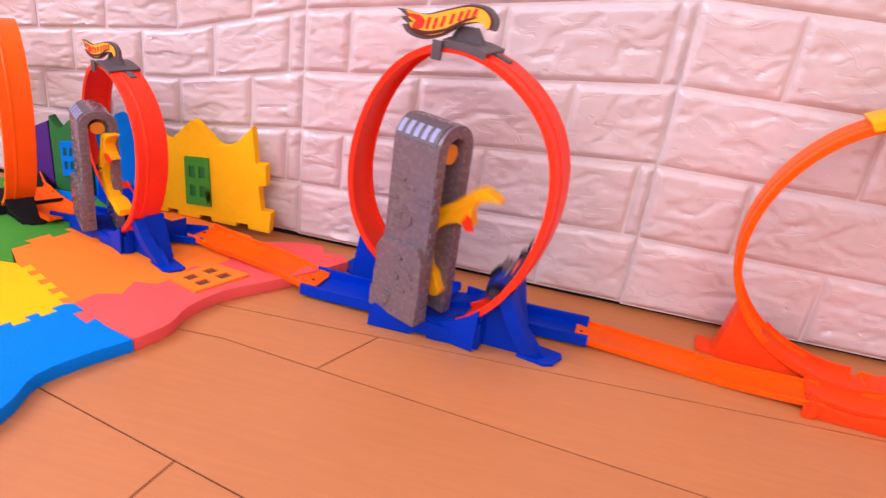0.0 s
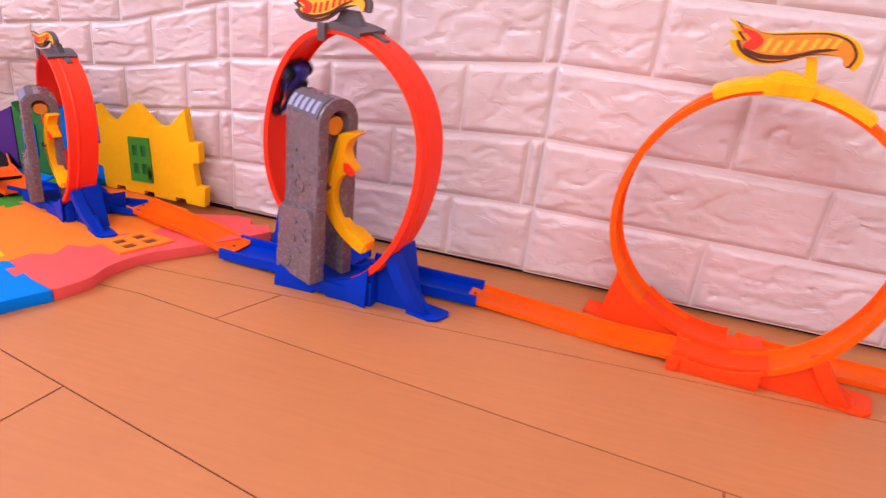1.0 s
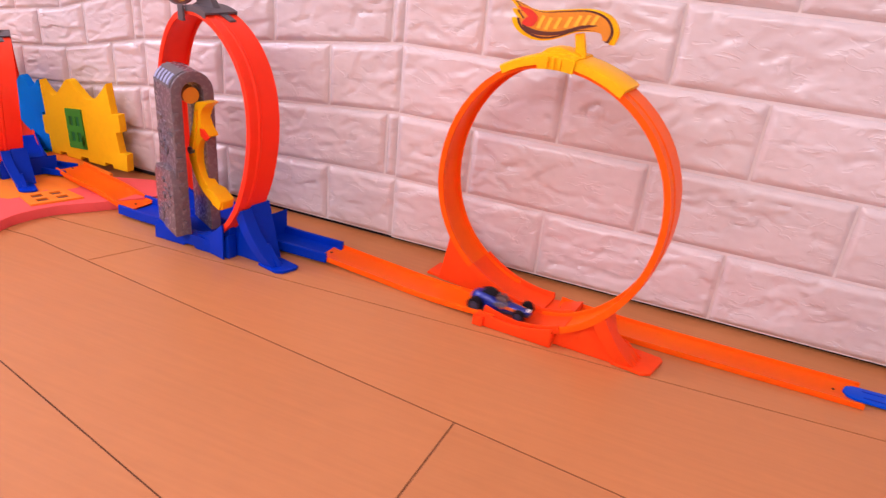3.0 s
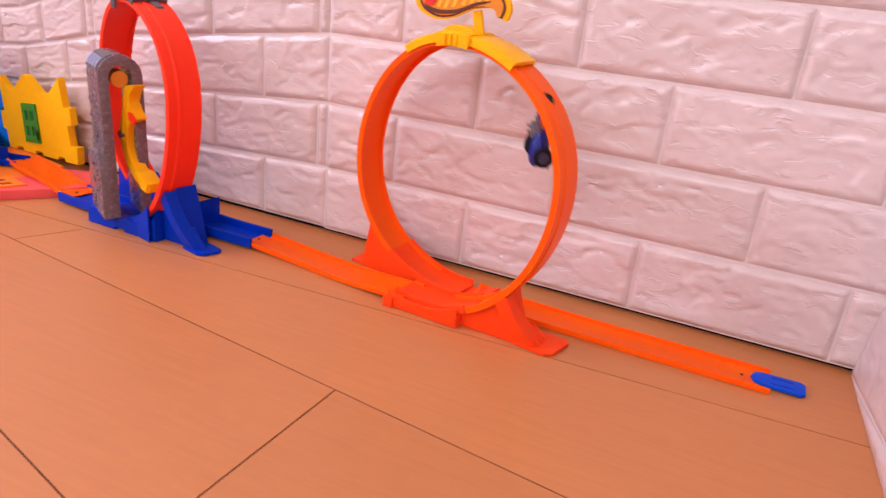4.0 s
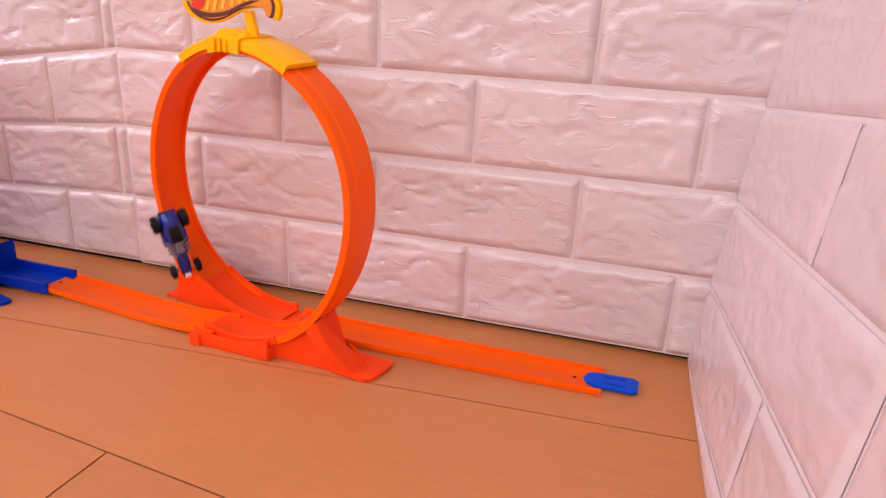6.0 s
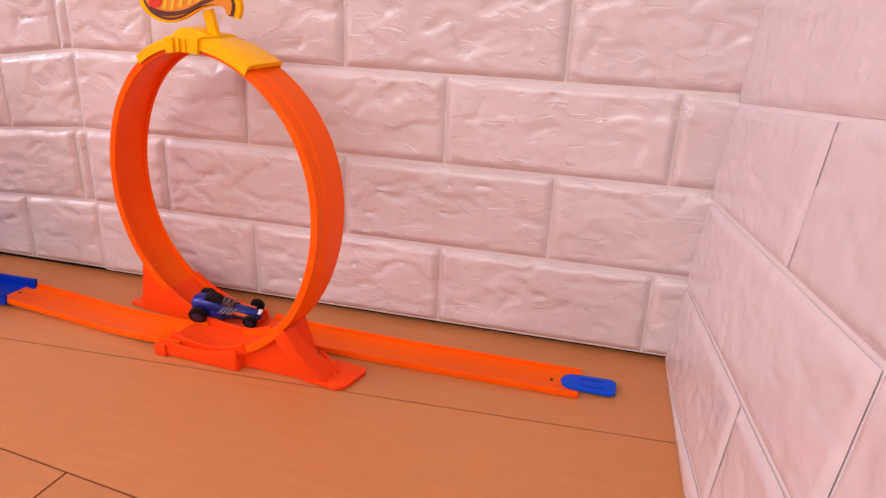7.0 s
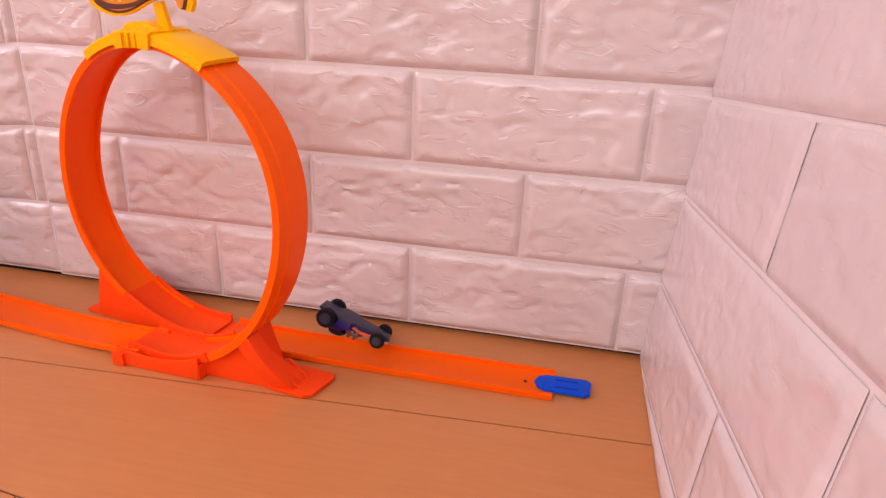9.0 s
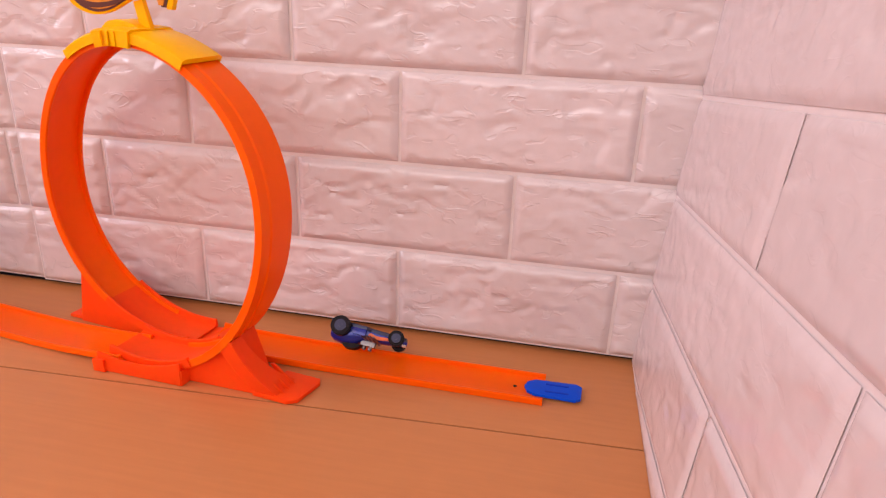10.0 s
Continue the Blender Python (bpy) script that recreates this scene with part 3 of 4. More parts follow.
def loop_base(root, loop, mat, x0, x1, leg_x, foot, front, far, askew=0.20):
    """Ramp block, side web, leg with foot pad, and the far fin of a loop stand."""
    y0 = loop.y0
    deg = lambda x: math.degrees(math.asin(max(-1, min(1, x / loop.a))))
    base = part("base", skewed(prism_bm([(x0, 0.0005)] + [(x0, loop.at(radians(max(deg(x0), -14)))[0].z - 0.0017)] + loop.under(-12, deg(x1), 8) + [(x1, 0.0005)], upright, front, far, bevel=0.0012), askew), mat, root, "moulded ramp base")
    wall_y = min(y0 - 0.0240, front + 0.0020)
    rim_line = [(x, z + 0.0085) for x, z in loop.under(max(deg(x0 - 0.012), -16), deg(x1 - 0.001), 8)]
    part("side_wall", skewed(prism_bm([(x0 - 0.012, 0.0005)] + rim_line + [(x1 - 0.001, 0.0005)], upright, wall_y - 0.0028, wall_y, bevel=0.0008), askew if askew < 0.15 else 0.0), mat, base)
    part("step", skewed(prism_bm([(x0 - 0.016, 0.0005), (x0 - 0.016, 0.0125), (x0 - 0.004, 0.0135), (x0 - 0.004, 0.0005)], upright, wall_y - 0.0055, wall_y + 0.002, bevel=0.001), askew if askew < 0.15 else 0.0), mat, base)
    web_y = front + 0.010
    part("web", skewed(prism_bm([(x1 - 0.002, 0.0005)] + loop.under(deg(x1 - 0.002), deg(leg_x + 0.004), 6) + [(leg_x + 0.022, 0.0005)], upright, web_y, web_y + 0.028, bevel=0.0008), askew), mat, root, "side web under the ramp")
    lz = loop.at(radians(deg(leg_x)))[0].z
    fx0, fx1, fy0, fy1 = foot
    bm = bmesh.new()
    ring = []
    for s in [i / 8 for i in range(9)]:
        e = s * s * 0.25 + s * 0.75
        cx, cz = leg_x + (fx0 + 0.004 - leg_x) * e, lz * (1 - s) ** 1.02 + 0.0040
        yy0, yy1 = web_y - 0.002 + (fy0 + 0.003 - web_y + 0.002) * s * s, web_y + 0.013 + (fy1 - 0.010 - web_y - 0.013) * s * s
        ring.append([bm.verts.new(v) for v in ((cx - 0.007, yy0, max(cz - 0.006, 0.0008)), (cx + 0.007, yy0, cz), (cx + 0.007, yy1, cz), (cx - 0.007, yy1, max(cz - 0.006, 0.0008)))])
    for r, q in zip(ring, ring[1:]):
        for i in range(4):
            bm.faces.new((r[i], r[(i + 1) % 4], q[(i + 1) % 4], q[i]))
    bm.faces.new(ring[0]), bm.faces.new(ring[-1])
    leg = part("leg", bm, mat, root, "sloping leg")
    for i in range(3):
        y = fy0 + 0.010 + (fy1 - fy0 - 0.026) * i / 2
        part("flute", prism_bm([(leg_x + 0.55 * (fx0 - leg_x) + 0.008, lz * 0.40), (fx0 + 0.015, 0.004), (fx0 + 0.004, 0.004), (leg_x + 0.55 * (fx0 - leg_x) + 0.004, lz * 0.38)], upright, y - 0.0011, y + 0.0011, bevel=0.0004), mat, leg)
    c = 0.006
    part("foot_pad", prism_bm([(fx0 - 0.012, fy0), (fx1 - 0.012, fy0), (fx1 - 0.004, fy0 + c), (fx1, fy1 - c), (fx1 - 0.003, fy1), (fx0 - 0.004, fy1), (fx0 - 0.012, fy0 + 2 * c)], flat, 0.0004, 0.0042, bevel=0.001), mat, leg)
    ly = loop.y1
    part("far_fin", prism_bm([(-loop.a * 0.94, 0.0005)] + loop.under(-58, -16, 8, 0.002) + [(-loop.a * 0.25, 0.0005)], upright, ly - 0.016, ly + 0.016, bevel=0.001), mat, root, "far side fin")
    part("far_foot", prism_bm([(-loop.a * 0.94 - 0.018, ly - 0.014), (-loop.a * 0.70, ly - 0.014), (-loop.a * 0.70, ly + 0.018), (-loop.a * 0.94 - 0.018, ly + 0.018)], flat, 0.0004, 0.004, bevel=0.001), mat, root)
    return base


def ramp_floor(root, loop, mat, width):
    """The moulded floor of the ramp where both lanes meet the stand."""
    part("entry_ramp", sweep_bm([(p + u * 0.001, w, u) for p, w, u in loop.stations(-16, 24, 14)], channel(width + 0.003, 0.0065)), mat, root, "entry ramp")
    part("exit_ramp", sweep_bm([(p + u * 0.001, w, u) for p, w, u in [(q, w, u) for q, w, u in loop.stations(322, 366, 16)]], channel(width + 0.003, 0.0065)), mat, root, "exit ramp")


def plain_loop(m, loop, strip, stand, label, width=0.043, leg_x=0.098, foot=(0.130, 0.162, -0.016, 0.026), yellow_clamp=True, group="track loops", askew=0.20):
    root = thing("track_loop", m, label, "toy track", group)
    part("loop_strip", sweep_bm(loop.stations(8, 346, 110), channel(width, 0.0050)), strip, root, "curved flexible track strip")
    loop_base(root, loop, stand, -0.026, 0.049, leg_x, foot, -0.048, 0.050, askew)
    ramp_floor(root, loop, stand, width)
    if yellow_clamp:
        top, _, _ = loop.at(math.pi)
        st = [(p, w, u) for p, w, u in loop.stations(151, 209, 18)]
        clamp = part("top_clamp", sweep_bm([(p - u * 0.0026, w, u) for p, w, u in st], [(-0.0235, -0.0030), (-0.0200, -0.0048), (0.0200, -0.0048), (0.0240, -0.0030), (0.0240, 0.0045), (0.0222, 0.0045), (0.0222, -0.0005), (-0.0222, -0.0005), (-0.0222, 0.0045), (-0.0240, 0.0045)]), YELLOW, root, "yellow clamp across the top")
        part("clamp_block", sweep_bm([(p - u * 0.003, w, u) for p, w, u in loop.stations(174, 191, 6)], [(-0.0260, -0.0040), (-0.0220, -0.0058), (0.0220, -0.0058), (0.0250, -0.0040), (0.0250, 0.0065), (0.0226, 0.0065), (0.0226, -0.001), (-0.0226, -0.001), (-0.0226, 0.0085), (-0.0260, 0.0085)]), YELLOW, clamp)
        for i in range(3):
            part("grip_rib", box_bm(-0.016 + 0.007 * i, -0.013 + 0.007 * i, top.y - 0.0272, top.y - 0.0255, top.z - 0.005, top.z + 0.006, 0.0005), YELLOW, clamp)
        part("sign_post", prism_bm([(0.006, top.z + 0.004), (0.017, top.z + 0.003), (0.010, top.z + 0.030), (0.001, top.z + 0.028)], upright, top.y - 0.003, top.y + 0.002, bevel=0.0006), YELLOW, clamp)
        part("clamp_hump", prism_bm(smooth_line([(-0.044, top.z - 0.004), (-0.028, top.z + 0.006), (-0.018, top.z + 0.013), (0.000, top.z + 0.013), (0.016, top.z + 0.005), (0.0, top.z - 0.001), (-0.022, top.z - 0.003)], 3), upright, top.y - 0.012, top.y + 0.010, bevel=0.0012), YELLOW, clamp)
        flame_sign(clamp, -0.014, top.y - 0.004, top.z + 0.034, 0.118, 0.076, YELLOW, SIGN_GOLD, SIGN_YELLOW, 3)
    return root


def rock_tower(root, x0, x1, y0, y1, z0, z1, t=0.013, turn=0.0):
    """Grey portal over the entry lane: two pillars and a rounded top, open along the lane."""
    r = (y1 - y0) / 2
    cy, cz = (y0 + y1) / 2, z1 - r
    arc = [radians(180 - 15 * i) for i in range(13)]
    outer = [(y0 - 0.004, z0), (y0 - 0.003, z0 + 0.06), (y0, z0 + 0.10)] + [(cy + r * math.cos(a), cz + r * math.sin(a)) for a in arc] + [(y1, z0 + 0.02), (y1, z0)]
    inner = [(y1 - t, z0)] + [(cy + (r - t) * math.cos(a), cz + (r - t) * math.sin(a)) for a in reversed(arc)] + [(y0 + t, z0)]
    tower = part("tower", prism_bm(outer + inner, lambda u, v, d: (d, u, v), x0, x1, bevel=0.002), GREY, root, "grey rock-textured booster tower", smooth=30)
    c = Vector(((x0 + x1) / 2, (y0 + y1) / 2, 0))
    tower.matrix_basis = Matrix.Translation(c) @ Matrix.Rotation(radians(turn), 4, "Z") @ Matrix.Translation(-c)
    rnd = random.Random(8)
    plinth = [(x0 - 0.003, z0), (x0 - 0.004, z0 + 0.040), (x0 - 0.002, z0 + 0.046), (x0 - 0.003, z0 + 0.070), (x0 + 0.004, z0 + 0.082), (x1 - 0.006, z0 + 0.086), (x1 + 0.001, z0 + 0.074), (x1 + 0.002, z0 + 0.030), (x1, z0)]
    part("plinth_face", prism_bm(plinth, upright, y0 - 0.0075, y0 + 0.004, bevel=0.0016), GREY, tower, "stepped rock face at the foot of the tower")
    face = lambda z: y0 - 0.0075 if z < z0 + 0.076 else y0
    for i in range(26):
        z = z0 + 0.006 + (z1 - z0 - 0.062) * i / 26
        w, h = rnd.uniform(0.008, 0.022), rnd.uniform(0.003, 0.007)
        x = rnd.uniform(x0 + 0.001, x1 - w - 0.002)
        y = face(z + h)
        part("rock_ledge", prism_bm([(x, z), (x + w * 0.9, z + rnd.uniform(-0.001, 0.001)), (x + w, z + h * 0.6), (x + w * 0.55, z + h), (x + w * 0.1, z + h * 0.8)], upright, y - rnd.uniform(0.0010, 0.0022), y + 0.002, bevel=0.0007), GREY, tower)
    for i in range(9):
        z = z0 + 0.010 + (z1 - z0 - 0.05) * i / 9
        part("edge_knob", box_bm(x1 - 0.006, x1 + 0.0022, y0 + 0.001, y0 + 0.008, z, z + rnd.uniform(0.006, 0.011), 0.0014), GREY, tower)
    ring = [(Vector((x0 + 0.026 + 0.0075 * math.cos(a), y0 - 0.0002, z0 + 0.108 + 0.0075 * math.sin(a))), Vector((math.cos(a), 0, math.sin(a))), Vector((0, -1, 0))) for a in [radians(15 * k) for k in range(25)]]
    part("ring_boss", sweep_bm(ring, [(-0.0014, -0.001), (0.0014, -0.001), (0.0010, 0.0012), (-0.0010, 0.0012)]), GREY, tower)
    part("foot_block", box_bm(x0 - 0.008, x0 + 0.014, y0 - 0.006, y0 + 0.012, z0 - 0.002, z0 + 0.022, 0.002), GREY, tower)
    part("cap_band", prism_bm([(cy + (r + 0.0012) * math.cos(a), cz + (r + 0.0012) * math.sin(a)) for a in arc[1:6]] + [(cy + (r - 0.002) * math.cos(a), cz + (r - 0.002) * math.sin(a)) for a in reversed(arc[1:6])], lambda u, v, d: (d, u, v), x0 + 0.001, x1 - 0.004), DARK_GREY, tower)
    for i in range(5):
        x = x0 + 0.0035 + 0.0100 * i
        a0, a1 = radians(158), radians(128)
        pts = [(cy + (r + 0.002) * math.cos(a), cz + (r + 0.002) * math.sin(a)) for a in (a0, (a0 + a1) / 2, a1)]
        pts += [(cy + (r - 0.001) * math.cos(a), cz + (r - 0.001) * math.sin(a)) for a in (a1, (a0 + a1) / 2, a0)]
        part("tooth_mark", prism_bm(pts, lambda u, v, d: (d, u, v), x, x + 0.0056), PALE_BLUE, tower, "pale blue painted tooth")
    part("gear_hub", cylinder_bm((x1 - 0.03, cy, cz - 0.004), (x1 - 0.006, cy, cz - 0.004), 0.010), SIGN_GOLD, tower, "amber wheel inside the arch")
    return tower


def kicker_arm(root, m):
    """Yellow lizard-like arm that kicks the car, pivoting at its origin."""
    arm = new("kicker_arm")
    arm.parent = root
    arm.matrix_basis = m
    arm["label"] = "yellow plastic kicker arm"
    body = smooth_line([(-0.001, 0.0135), (0.007, 0.033), (0.012, 0.052), (0.019, 0.063), (0.040, 0.066), (0.030, 0.058), (0.024, 0.046), (0.027, 0.034), (0.036, 0.024), (0.022, 0.017), (0.013, 0.001), (0.012, -0.017), (0.022, -0.034), (0.036, -0.045), (0.058, -0.055), (0.052, -0.067), (0.024, -0.055), (0.006, -0.037), (-0.002, -0.019), (-0.005, -0.006), (-0.001, 0.0135)], 3)
    part("arm_body", prism_bm(body[:-1], upright, -0.008, 0.008, bevel=0.002), YELLOW, arm)
    part("spine_ridge", prism_bm(smooth_line([(0.001, -0.008), (0.006, 0.012), (0.013, 0.034), (0.020, 0.054), (0.017, 0.034), (0.011, 0.012), (0.006, -0.008)], 3), upright, -0.0105, -0.0070, bevel=0.0008), YELLOW, arm)
    part("tail_block", prism_bm([(0.030, -0.043), (0.042, -0.044), (0.058, -0.054), (0.053, -0.066), (0.040, -0.062)], upright, -0.0105, 0.0105, bevel=0.0015), YELLOW, arm)
    part("pivot_pin", cylinder_bm((0.004, -0.0125, 0.0), (0.004, 0.0125, 0.0), 0.0045, n=16), DARK_GREY, arm, "dark pivot pin")
    part("red_fin", prism_bm([(0.024, 0.032), (0.030, 0.032), (0.040, 0.024), (0.035, 0.019), (0.025, 0.022)], upright, -0.0100, -0.0075), RED, arm, "small red fin")
    return arm


def booster_loop(m, label, entry, leave):
    """Coral loop on a blue stand with a grey kicker tower over its entry lane."""
    loop = Loop(0.1225, 0.1395, 0.010, -0.019, 0.031, 0.17)
    root = thing("booster_loop", m, label, "toy track", "booster loops")
    part("loop_strip", sweep_bm(loop.stations(24, 338, 110), channel(0.043, 0.0050)), RED, root, "coral red curved track strip")
    loop_base(root, loop, BLUE, -0.030, 0.074, 0.094, (0.126, 0.156, -0.024, 0.006), -0.044, 0.050)
    ramp_floor(root, loop, BLUE, 0.043)
    part("entry_channel", sweep_bm(line_stations(entry), channel(0.050, 0.010, 0.002)), BLUE, root, "blue entry channel")
    part("exit_channel", sweep_bm(line_stations(leave), channel(0.046, 0.010, 0.002)), BLUE, root, "blue exit channel")
    part("front_block", skewed(prism_bm([(-0.060, 0.0005), (-0.058, 0.024), (-0.02, 0.020), (0.020, 0.018), (0.056, 0.032), (0.056, 0.0005), (0.004, 0.0005), (0.002, 0.004), (-0.012, 0.004), (-0.014, 0.0005)], lambda u, v, d: (u + 0.02, d, v), -0.050, -0.038, bevel=0.0012), 0.24), BLUE, root, "blue front wall")
    rock_tower(root, -0.033, 0.024, -0.058, -0.006, 0.020, 0.226, turn=-14)
    arm = kicker_arm(root, pose(*KICKER_AT))
    top, _, _ = loop.at(math.pi)
    mount = part("sign_mount", prism_bm([(-0.026, top.z + 0.0025), (0.046, top.z - 0.008), (0.046, top.z - 0.005), (0.018, top.z + 0.004), (0.008, top.z + 0.018), (-0.010, top.z + 0.018), (-0.016, top.z + 0.007)], upright, top.y - 0.005, top.y + 0.004, bevel=0.0008), DARK_GREY, root, "dark grey sign mount")
    part("mount_clip", sweep_bm([(p - u * 0.0026, w, u) for p, w, u in loop.stations(166, 188, 8)], [(-0.0225, -0.003), (0.0225, -0.003), (0.0225, 0.003), (0.0210, 0.003), (0.0210, -0.0006), (-0.0210, -0.0006), (-0.0210, 0.004), (-0.0225, 0.004)]), DARK_GREY, mount)
    part("clip_tab", box_bm(-0.026, -0.016, top.y - 0.0245, top.y - 0.021, top.z - 0.014, top.z + 0.004, 0.001), DARK_GREY, mount)
    flame_sign(mount, -0.020, top.y - 0.010, top.z + 0.019, 0.104, 0.062, DARK_GREY, SIGN_YELLOW, SIGN_RED, -8)
    return root, loop, arm


LOOP3_AT, LOOP2_AT = pose(-0.436, -0.0916, 0, 0, 0, -9.0), pose(-0.8744, -0.100, 0, 0, 0, -14.2)
KICKER_AT = (0.004, -0.026, 0.126)
LOOP3 = Loop(0.1370, 0.1435, 0.007, -0.0185, 0.0265, 0.080)
plain_loop(LOOP3_AT, LOOP3, ORANGE, DEEP_ORANGE, "orange plastic loop with a yellow clamp and flame sign", leg_x=0.094, foot=(0.126, 0.160, -0.033, 0.010), askew=0.09)
booster_two, LOOP2, kicker = booster_loop(LOOP2_AT, "coral red loop on a blue stand with a grey booster tower", [(-0.134, -0.040, 0.006), (-0.09, -0.032, 0.006), (-0.028, -0.024, 0.0105)], [(0.028, 0.026, 0.0105), (0.09, 0.040, 0.006), (0.166, 0.058, 0.006)])
booster_one, _, _ = booster_loop(pose(-1.257, -0.090, 0.0142, 0, 0, -29.6), "coral red loop on a blue stand standing on the foam mats", [(-0.092, -0.058, 0.006), (-0.06, -0.036, 0.006), (-0.028, -0.024, 0.0105)], [(0.028, 0.026, 0.0105), (0.058, 0.046, 0.006), (0.092, 0.080, 0.006)])
booster_one.scale = (0.85, 0.75, 0.67)
far_loop = plain_loop(pose(-1.408, -0.078, 0.0142, 0, 0, -36), LOOP3, ORANGE, BLACK, "orange plastic loop on a black stand, on the green mat", leg_x=0.080, foot=(0.092, 0.114, -0.018, 0.010), yellow_clamp=False)
far_loop.scale = (0.72, 0.72, 0.74)


def track_piece(points, label, mat=ORANGE, width=0.045, hole=True):
    root = thing("track_piece", Matrix(), label, "toy track", "straight track pieces")
    st = line_stations(points)
    part("channel", sweep_bm(st, channel(width, 0.0040)), mat, root)
    if hole:
        for k in (2, -4):
            p, side, up = st[k]
            part("pin_hole", cylinder_bm(p + up * 0.0001, p + up * 0.0006, 0.0016, n=12), BLACK, root, "small dark pin hole")
    return root


track_piece([(-0.405, -0.0670, 0.0085), (-0.36, -0.0655, 0.004), (-0.25, -0.0670, 0.0022), (-0.078, -0.0690, 0.0022)], "straight orange track lying on the floor")
track_piece([(-0.712, -0.081, 0.0068), (-0.64, -0.087, 0.0035), (-0.55, -0.099, 0.0030), (-0.462, -0.111, 0.0092)], "orange track running up to the orange loop")
track_piece([(-1.168, -0.070, 0.0215), (-1.12, -0.084, 0.0200), (-1.06, -0.096, 0.0180), (-1.002, -0.106, 0.0085)], "orange track coming down off the foam mat")
track_piece([(-1.434, -0.045, 0.0225), (-1.385, -0.076, 0.0215), (-1.346, -0.095, 0.0210), (-1.325, -0.102, 0.0210)], "orange track between two loops on the mat")


def build_connector():
    root = thing("track_connector", Matrix(), "bright blue plastic connector tongue at the track end", "connector")
    y = -0.0685
    out = [(-0.086, y - 0.012), (-0.050, y - 0.0135), (-0.045, y - 0.010), (-0.044, y + 0.009), (-0.049, y + 0.013), (-0.086, y + 0.012), (-0.093, y + 0.008), (-0.096, y), (-0.093, y - 0.008)]
    part("tongue", prism_bm(out, flat, 0.0023, 0.0052, bevel=0.0008), CLIP_BLUE, root)
    for s in (-1, 1):
        part("slot", box_bm(-0.077, -0.056, y + s * 0.006 - 0.0011, y + s * 0.006 + 0.0011, 0.0050, 0.0056, 0.0002), BLUE, root, "darker slot")


build_connector()


# ---------------------------------------------------------------- the car
def build_car():
    car = thing("toy_car", Matrix(), "metallic blue open-wheel die-cast toy car with orange flames", "toy car")
    section = lambda w, h: [(-w, 0.0), (-w * 1.02, h * 0.45), (-w * 0.8, h * 0.85), (-w * 0.4, h), (w * 0.4, h), (w * 0.8, h * 0.85), (w * 1.02, h * 0.45), (w, 0.0)]
    bm = bmesh.new()
    rings = []
    for x, w, z0, h in ((-0.034, 0.007, 0.010, 0.009), (-0.030, 0.0095, 0.008, 0.014), (-0.020, 0.0100, 0.007, 0.0165), (-0.010, 0.0095, 0.006, 0.016), (-0.002, 0.0085, 0.006, 0.010), (0.012, 0.0070, 0.006, 0.0085), (0.026, 0.0052, 0.006, 0.007), (0.036, 0.0034, 0.006, 0.0045), (0.039, 0.0016, 0.0065, 0.003)):
        rings.append([bm.verts.new((x, y, z0 + z)) for y, z in section(w, h)])
    for r, q in zip(rings, rings[1:]):
        for i in range(8):
            bm.faces.new((r[i], r[(i + 1) % 8], q[(i + 1) % 8], q[i]))
    bm.faces.new(rings[0]), bm.faces.new(rings[-1])
    body = part("body", bm, CAR_BLUE, car, "glossy metallic blue body", smooth=50)
    part("cockpit", prism_bm(smooth_line([(-0.022, 0.0), (-0.018, 0.0055), (-0.008, 0.005), (-0.002, 0.0)], 4), lambda u, v, d: (u, d, v + 0.0205), -0.0055, 0.0055, bevel=0.0008), BLACK, body, "dark tinted canopy")
    part("flame_stripe", prism_bm([(0.000, 0.0105), (0.012, 0.0125), (0.030, 0.0095), (0.020, 0.0085), (0.010, 0.0095), (0.004, 0.008)], upright, -0.0082, -0.0060), CAR_ORANGE, body, "orange flame print")
    part("flame_stripe", prism_bm([(0.000, 0.0105), (0.012, 0.0125), (0.030, 0.0095), (0.020, 0.0085), (0.010, 0.0095), (0.004, 0.008)], upright, 0.0060, 0.0082), CAR_ORANGE, body, "orange flame print")
    part("nose_tip", box_bm(0.0345, 0.0385, -0.0032, 0.0032, 0.0095, 0.0115, 0.0008), WHITE, body, "white nose tip")
    part("chassis", prism_bm([(-0.036, -0.009), (-0.018, -0.0095), (-0.014, -0.0130), (0.000, -0.0130), (0.004, -0.0090), (0.026, -0.0070), (0.038, -0.0045), (0.038, 0.0045), (0.026, 0.0070), (0.004, 0.0090), (0.000, 0.0130), (-0.014, 0.0130), (-0.018, 0.0095), (-0.036, 0.009)], flat, 0.0035, 0.0068, bevel=0.0006), CHASSIS, car, "dark metal underside")
    part("side_pod", box_bm(-0.013, 0.000, -0.0125, -0.0090, 0.006, 0.013, 0.0012), CAR_BLUE, car)
    part("side_pod", box_bm(-0.013, 0.000, 0.0090, 0.0125, 0.006, 0.013, 0.0012), CAR_BLUE, car)
    engine = part("engine", join_bm(box_bm(-0.004, 0.010, -0.0038, 0.0038, 0.013, 0.020, 0.0008), cylinder_bm((0.000, -0.002, 0.019), (0.000, -0.002, 0.0235), 0.0016, n=10), cylinder_bm((0.000, 0.002, 0.019), (0.000, 0.002, 0.0235), 0.0016, n=10), cylinder_bm((0.006, -0.002, 0.019), (0.006, -0.002, 0.0235), 0.0016, n=10), cylinder_bm((0.006, 0.002, 0.019), (0.006, 0.002, 0.0235), 0.0016, n=10)), CHROME, car, "chrome engine")
